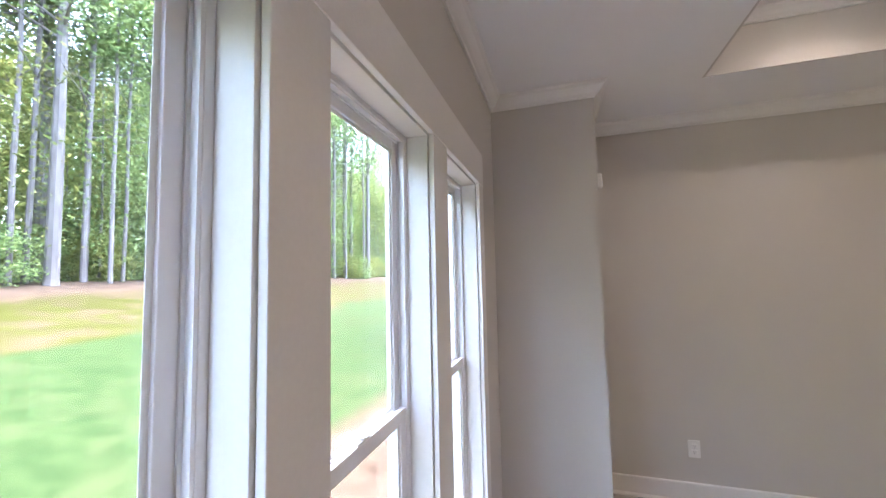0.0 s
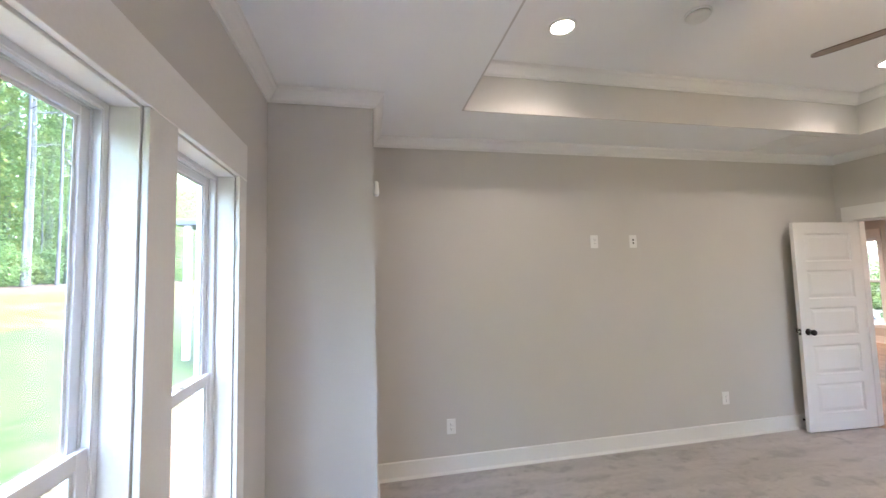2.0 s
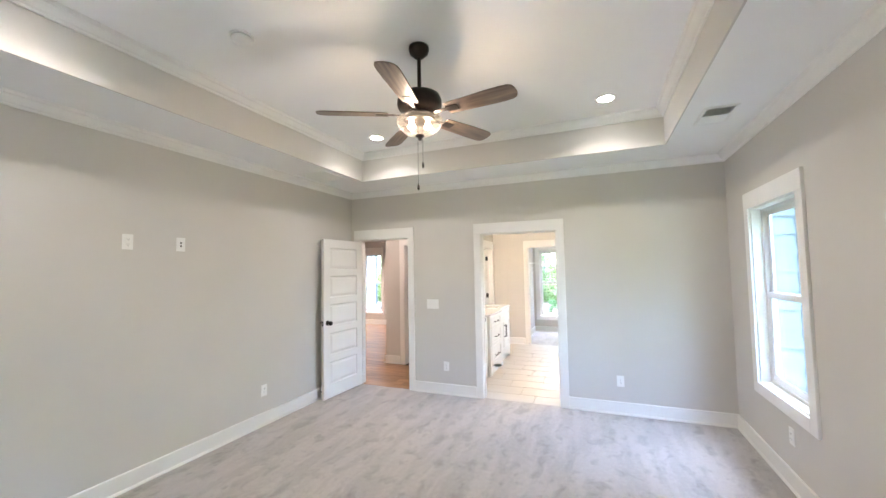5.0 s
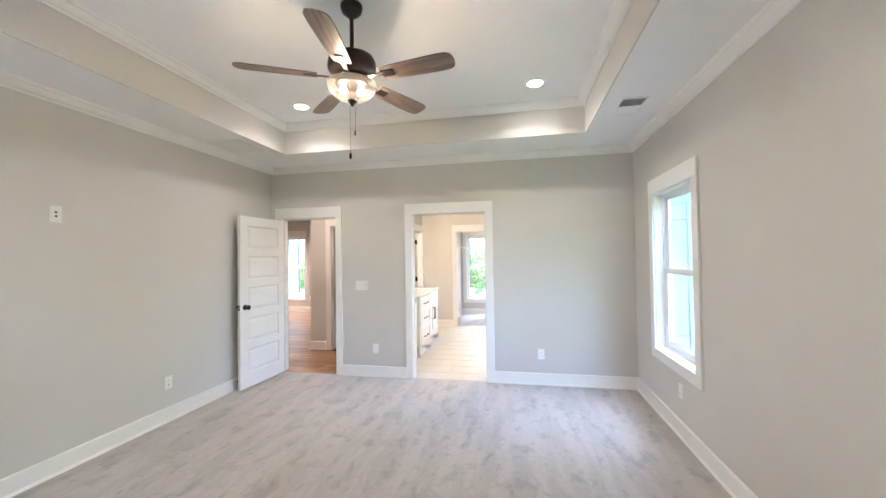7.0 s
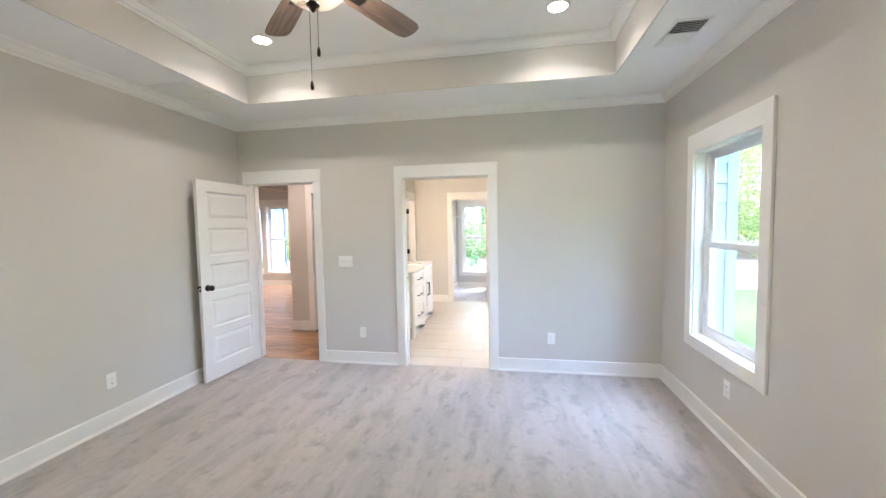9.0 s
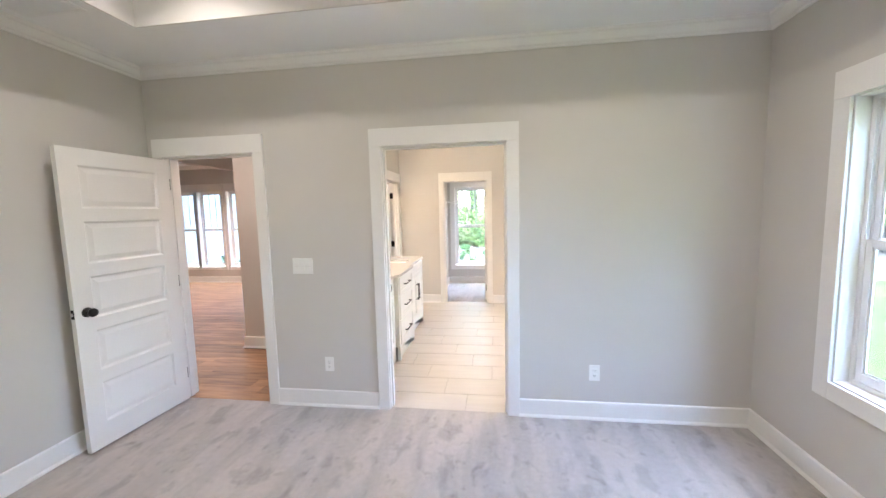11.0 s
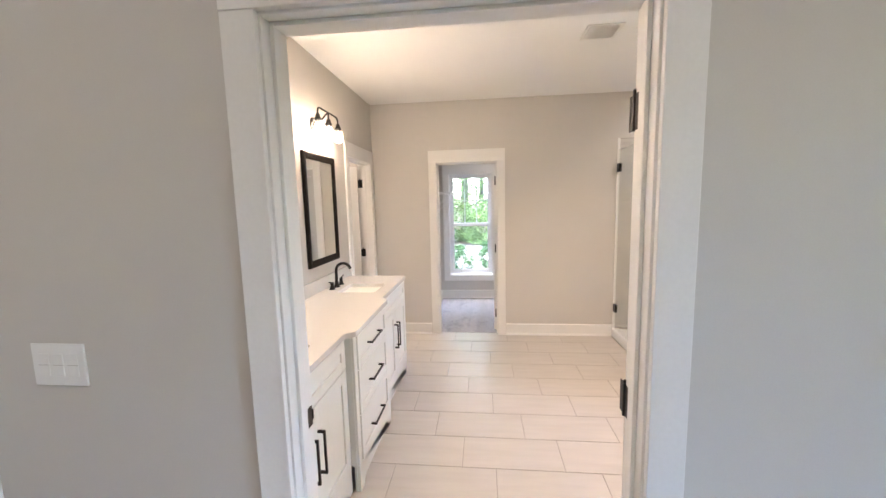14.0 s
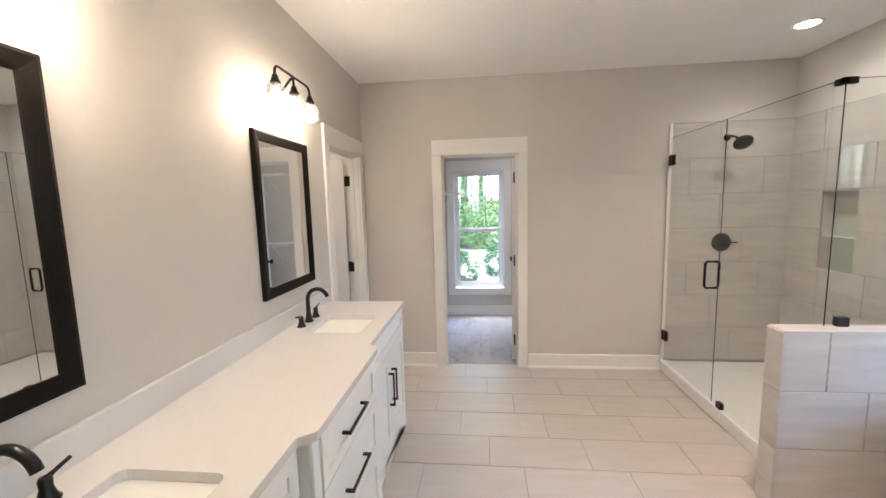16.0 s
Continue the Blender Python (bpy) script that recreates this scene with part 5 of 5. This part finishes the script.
strip(9, 13, 17, 8, 34, 0.2)
strip(8, 19, 24, 4, 40, 0.4, "far")
for i in range(50):
    x, y = (-46 + 70 * i / 46 + rnd.uniform(-0.5, 0.5), rnd.uniform(-17.8, -15.6)) if i < 34 else (-14 + 22 * (i - 34) / 16, rnd.uniform(20.2, 21.8))
    t = empty("undergrowth_bush", pose(x, y, height(x, y) - 0.2, 0, 0, rnd.uniform(0, 360)), "leafy green undergrowth at the wood's edge", "bush", "undergrowth")
    mesh_part("foliage", LOW[rnd.randrange(3)], t)

shrub_me = crown_mesh("foliage", SHRUBLEAF, 1500, egg, 0.035, 90, 0.75, 0.36)
for x, y in ((-1.08, 13.9), (-0.34, 14.7), (-5.5, 11.9), (-6.6, 12.0), (-7.7, 11.9)):
    t = empty("garden_shrub", pose(x, y, height(x, y) - 0.03), "small round green shrub in the front bed", "shrub", "front shrubs")
    mesh_part("foliage", shrub_me, t)

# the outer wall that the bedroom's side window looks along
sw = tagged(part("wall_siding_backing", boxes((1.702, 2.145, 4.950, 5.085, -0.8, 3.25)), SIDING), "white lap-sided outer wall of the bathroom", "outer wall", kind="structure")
bm = bmesh.new()
for vs in (((0, 0), (0, -0.024), (0.185, -0.006), (0.185, 0)),):
    a = [bm.verts.new((1.703, 4.950 + y, z)) for z, y in vs]
    b = [bm.verts.new((2.075, 4.950 + y, z)) for z, y in vs]
    bm.faces.new(a)
    bm.faces.new(b[::-1])
    for i in range(4):
        bm.faces.new((a[i], b[i], b[(i + 1) % 4], a[(i + 1) % 4]))
bmesh.ops.recalc_face_normals(bm, faces=bm.faces)
me = bpy.data.meshes.new("siding_board")
bm.to_mesh(me)
bm.free()
me.materials.append(SIDING)
for i in range(20):
    mesh_part("siding_board", me, sw, (0, 0, -0.45 + 0.1795 * i))
part("corner_board", boxes((2.075, 2.165, 4.922, 4.950, -0.8, 3.25), (2.145, 2.170, 4.950, 5.05, -0.8, 3.25), bev=0.002), SIDING, sw)

# Eave out of view, added to cut the skylight on the siding below.
ev = empty("shade_eave", pose(0, 0, 2.95), "white boxed eave added unseen to shade the outer wall", "eave", kind="structure")
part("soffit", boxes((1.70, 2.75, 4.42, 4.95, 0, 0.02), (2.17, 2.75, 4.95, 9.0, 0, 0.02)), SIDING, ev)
part("fascia", boxes((1.70, 2.75, 4.39, 4.42, -0.02, 0.16), (2.75, 2.78, 4.39, 9.0, -0.02, 0.16), bev=0.003), TRIM, ev)
part("eave_roof", boxes((1.70, 2.75, 4.42, 4.95, 0.12, 0.16), (2.17, 2.75, 4.95, 9.0, 0.12, 0.16)), SHINGLE, ev)

# the wing of the house seen past the windows
w = empty("house_wing", label="white-sided back wing with a grey roof", category="house")
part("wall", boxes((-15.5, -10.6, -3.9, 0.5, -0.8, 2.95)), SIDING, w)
part("roof", boxes((-15.8, -10.1, -4.5, 0.7, 2.95, 3.10), (-15.4, -10.9, -4.1, 0.6, 3.10, 3.5), bev=0.02), SHINGLE, w)
for y in (-3.1, -1.6):
    f = part("window", boxes((-10.6, -10.56, y - 0.45, y + 0.45, 0.4, 2.1), bev=0.005), VINYL, w)
    part("pane", boxes((-10.56, -10.552, y - 0.38, y + 0.38, 0.47, 2.03)), DARKHOLE, f)
part("corner_post", boxes((-10.32, -10.18, -4.35, -4.21, -0.6, 2.95), bev=0.01), TRIM, w)


# the garage wing in front, whose sided wall faces the front room's windows
gw = empty("garage_wing", label="white lap-sided garage wing with a grey roof", category="house")
part("wall", boxes((-14.0, -8.62, 10.45, 14.5, -0.8, 2.95)), SIDING, gw)
bm = bmesh.new()
prof = ((0, 0), (0.024, 0), (0.006, 0.185), (0, 0.185))
ends = [[bm.verts.new((x, y, z)) for x, z in prof] for y in (10.45, 14.4)]
bm.faces.new(ends[0])
bm.faces.new(ends[1][::-1])
for i in range(4):
    bm.faces.new((ends[0][i], ends[1][i], ends[1][(i + 1) % 4], ends[0][(i + 1) % 4]))
bmesh.ops.recalc_face_normals(bm, faces=bm.faces)
me = bpy.data.meshes.new("siding_board")
bm.to_mesh(me)
bm.free()
me.materials.append(SIDING)
for i in range(20):
    mesh_part("siding_board", me, gw, (-8.62, 0, -0.6 + 0.1795 * i))
part("corner_board", boxes((-8.62, -8.585, 14.4, 14.52, -0.8, 2.95), (-8.71, -8.60, 14.5, 14.53, -0.8, 2.95), bev=0.002), TRIM, gw)
part("roof", boxes((-14.4, -8.2, 10.45, 15.0, 2.95, 3.08), (-13.8, -8.8, 10.45, 14.6, 3.08, 3.6), bev=0.02), SHINGLE, gw)
part("downspout", tube([(-8.545, 14.46, 2.95), (-8.545, 14.46, 0.25), (-8.52, 14.49, 0.10), (-8.36, 14.60, -0.05), (-8.20, 14.70, -0.14)], 0.038, 8), SHINGLE, gw, "grey downspout")


# ---- floor and wall pieces ----
def tile_mesh(w, l, t, mat, name="tile"):
    bm = boxes((0, w, 0, l, -t, 0))
    bmesh.ops.bevel(bm, geom=[e for e in bm.edges if all(v.co.z > -t / 2 for v in e.verts)], offset=0.0015, segments=1, affect="EDGES")
    me = bpy.data.meshes.new(name)
    bm.to_mesh(me)
    bm.free()
    me.materials.append(mat)
    return me


MESHES = {}


def shared(w, l, t, mat, name="tile"):
    key = (round(w, 3), round(l, 3), t, mat.name)
    if key not in MESHES:
        MESHES[key] = tile_mesh(w, l, t, mat, name)
    return MESHES[key]


# bathroom floor: porcelain tiles in a third-offset bond
fl = tagged(part("floor_bath", boxes((-1.80, 1.985, 5.085, 8.49, -0.06, -0.005), (-1.045, -0.107, 4.985, 5.085, -0.06, -0.005), (-1.057, -0.327, 8.49, 8.55, -0.06, -0.005)), GROUT), "striated cream porcelain tile floor", "tile floor", kind="structure")
G = 0.004
for row in range(-1, 12):
    y1 = 8.25 - 0.2995 * (row - 1) - 0.2995
    y0 = y1 - 0.2995
    y1, y0 = y1 + 0.2995, y0 + 0.2995
    ya, yb = max(y0 + G / 2, 4.987), min(y1 - G / 2, 8.548)
    if yb - ya < 0.02:
        continue
    off = -0.65 + 0.203 * (row - 1)
    x = off - 0.61 * 12
    while x < 2.0:
        lo, hi = (-1.80, 1.985)
        if y1 <= 5.09:
            lo, hi = -1.045 + 0.02, -0.12 - 0.02
        if y0 >= 8.49 - 0.01:
            lo, hi = -1.04, -0.345
        xa, xb = max(x + G / 2, lo), min(x + 0.61 - G / 2, hi)
        if xb - xa > 0.01:
            if y0 < 5.085 < y1 and (xb <= -1.03 or xa >= -0.14):
                mesh_part("tile", shared(xb - xa, yb - 5.085, 0.008, TILE), fl, (xa, 5.085, 0.0))
            elif y0 < 8.49 < y1 and (xb <= -1.04 or xa >= -0.345):
                mesh_part("tile", shared(xb - xa, 8.49 - ya, 0.008, TILE), fl, (xa, ya, 0.0))
            else:
                mesh_part("tile", shared(xb - xa, yb - ya, 0.008, TILE), fl, (xa, ya, 0.0))
        x += 0.61


def tile_wall(parent, width, z_base, rows, offsets, place, row_h=0.305, hole=None, cut_top=None, drop=0.0):
    """Tiles on an upright face; place(u, z) gives the corner's pose for a tile that lies in its local xy plane."""
    for i in range(rows):
        z0 = z_base + row_h * i - (drop if i == 0 else 0.0)
        z1 = min(z_base + row_h * (i + 1), cut_top or 99)
        u = offsets[i % len(offsets)] - 0.61 * 6
        while u < width:
            ua, ub = max(u + G / 2, 0), min(u + 0.61 - G / 2, width)
            if ub - ua > 0.012:
                spans = [(ua, ub)]
                if hole and z0 < hole[3] - 0.01 and z1 > hole[2] + 0.01:
                    spans = [(a, b) for a, b in ((ua, min(ub, hole[0])), (max(ua, hole[1]), ub)) if b - a > 0.012]
                for a, b in spans:
                    mesh_part("tile", shared(b - a, z1 - z0 - G, 0.010, WALLTILE), parent, *place(a, z0 + G / 2))
            u += 0.61


nt = tagged(part("wall_tile_north", boxes((0.985, 1.985, 8.480, 8.490, 0.05, 2.245)), GROUT), "striated grey tile on the shower's back wall", "tile wall", kind="structure")
tile_wall(nt, 0.985, 0.105, 7, [0.562, 0.37, 0.162, 0.61, 0.416, 0.15, 0.40], lambda u, z: ((1.0 + u, 8.476, z), (radians(90), 0, 0)))
part("edge_trim", boxes((0.972, 0.999, 8.470, 8.4795, 0.05, 2.245), bev=0.002), PLATE, nt)
et = tagged(part("wall_tile_east", boxes((1.975, 1.985, 6.916, 8.478, 0.05, NICHE[2]), (1.975, 1.985, 6.916, 8.478, NICHE[3], 2.245), (1.975, 1.985, 6.916, NICHE[0], NICHE[2], NICHE[3]), (1.975, 1.985, NICHE[1], 8.478, NICHE[2], NICHE[3])), GROUT), "striated grey tile on the shower's side wall with a niche", "tile wall", kind="structure")
NU = (8.474 - NICHE[1], 8.474 - NICHE[0], NICHE[2], NICHE[3])
tile_wall(et, 1.558, 0.105, 7, [0.30, 0.50, 0.10, 0.30, 0.50, 0.10, 0.30], lambda u, z: ((1.971, 8.474 - u, z), (radians(90), 0, radians(-90))), hole=NU)
tile_wall(hw, 1.238 - 0.016, 0.040, 3, [0.58, 0.395, 0.205], lambda u, z: ((HW[0] + 0.012 + u, HW[2] + 0.006, z), (radians(90), 0, 0)), 0.30, drop=0.038)
tile_wall(hw, 1.238 - 0.016, 0.040, 3, [0.10, 0.30, 0.0], lambda u, z: ((HW[0] + 0.012 + 1.222 - u, HW[3] - 0.006, z), (radians(90), 0, radians(180))), 0.30)
for i in range(3):
    low = 0.004 if i == 0 else 0.042 + 0.30 * i
    mesh_part("tile", shared(0.106, 0.338 + 0.30 * i - low, 0.010, WALLTILE), hw, (HW[0] + 0.006, HW[3] - 0.006, low), (radians(90), 0, radians(-90)))
u = 0.0
while u < 1.2:
    l = min(0.606, 1.226 - u)
    mesh_part("tile", shared(l, 0.106, 0.010, WALLTILE), hw, (HW[0] + 0.012 + u, HW[2] + 0.006, HW[4]))
    u += 0.61

# hall floor: hickory boards
hf = tagged(part("floor_hall", boxes((-9.5, -1.92, 5.085, 10.25, -0.06, -0.012), (-2.87, -2.06, 4.985, 5.085, -0.06, -0.012), (-2.79, -2.06, 6.18, 6.30, -0.06, -0.013)), DARKHOLE), "reddish hickory plank floor", "wood floor", kind="structure")
LENGTHS = [0.55, 0.8, 1.05, 1.3, 1.6]
rest_v, rest_f = [], []
row, y = 0, 4.988
prnd = random.Random(3)
while y < 10.2:
    yb = min(y + 0.127, 10.25)
    lo, hi = (-2.85, -2.08) if yb < 5.09 else ((-4.63, -1.92) if yb < 6.2 else (-9.5, -3.15))
    if yb >= 5.09 and y < 6.95:
        lo = -4.63
    if y >= 6.95:
        lo = -9.5
    x = lo - prnd.uniform(0, 1.0)
    while x < hi:
        l = prnd.choice(LENGTHS)
        xa, xb = max(x, lo), min(x + l, hi)
        x += l
        if xb - xa < 0.03:
            continue
        if y < 7.6:
            mesh_part("plank", shared(round(xb - xa - 0.0015, 2), yb - y - 0.0015, 0.012, OAK, "plank"), hf, (xa, y, prnd.uniform(-0.0004, 0.0)))
        else:
            k = len(rest_v)
            rest_v += [(xa, y, 0), (xb - 0.0015, y, 0), (xb - 0.0015, yb - 0.0015, 0), (xa, yb - 0.0015, 0)]
            rest_f.append((k, k + 1, k + 2, k + 3))
    y = yb
me = bpy.data.meshes.new("far_planks")
me.from_pydata(rest_v, [], rest_f)
me.materials.append(OAK)
ob = new("far_planks", me)
ob.parent = hf
ob["kind"] = "stuff"
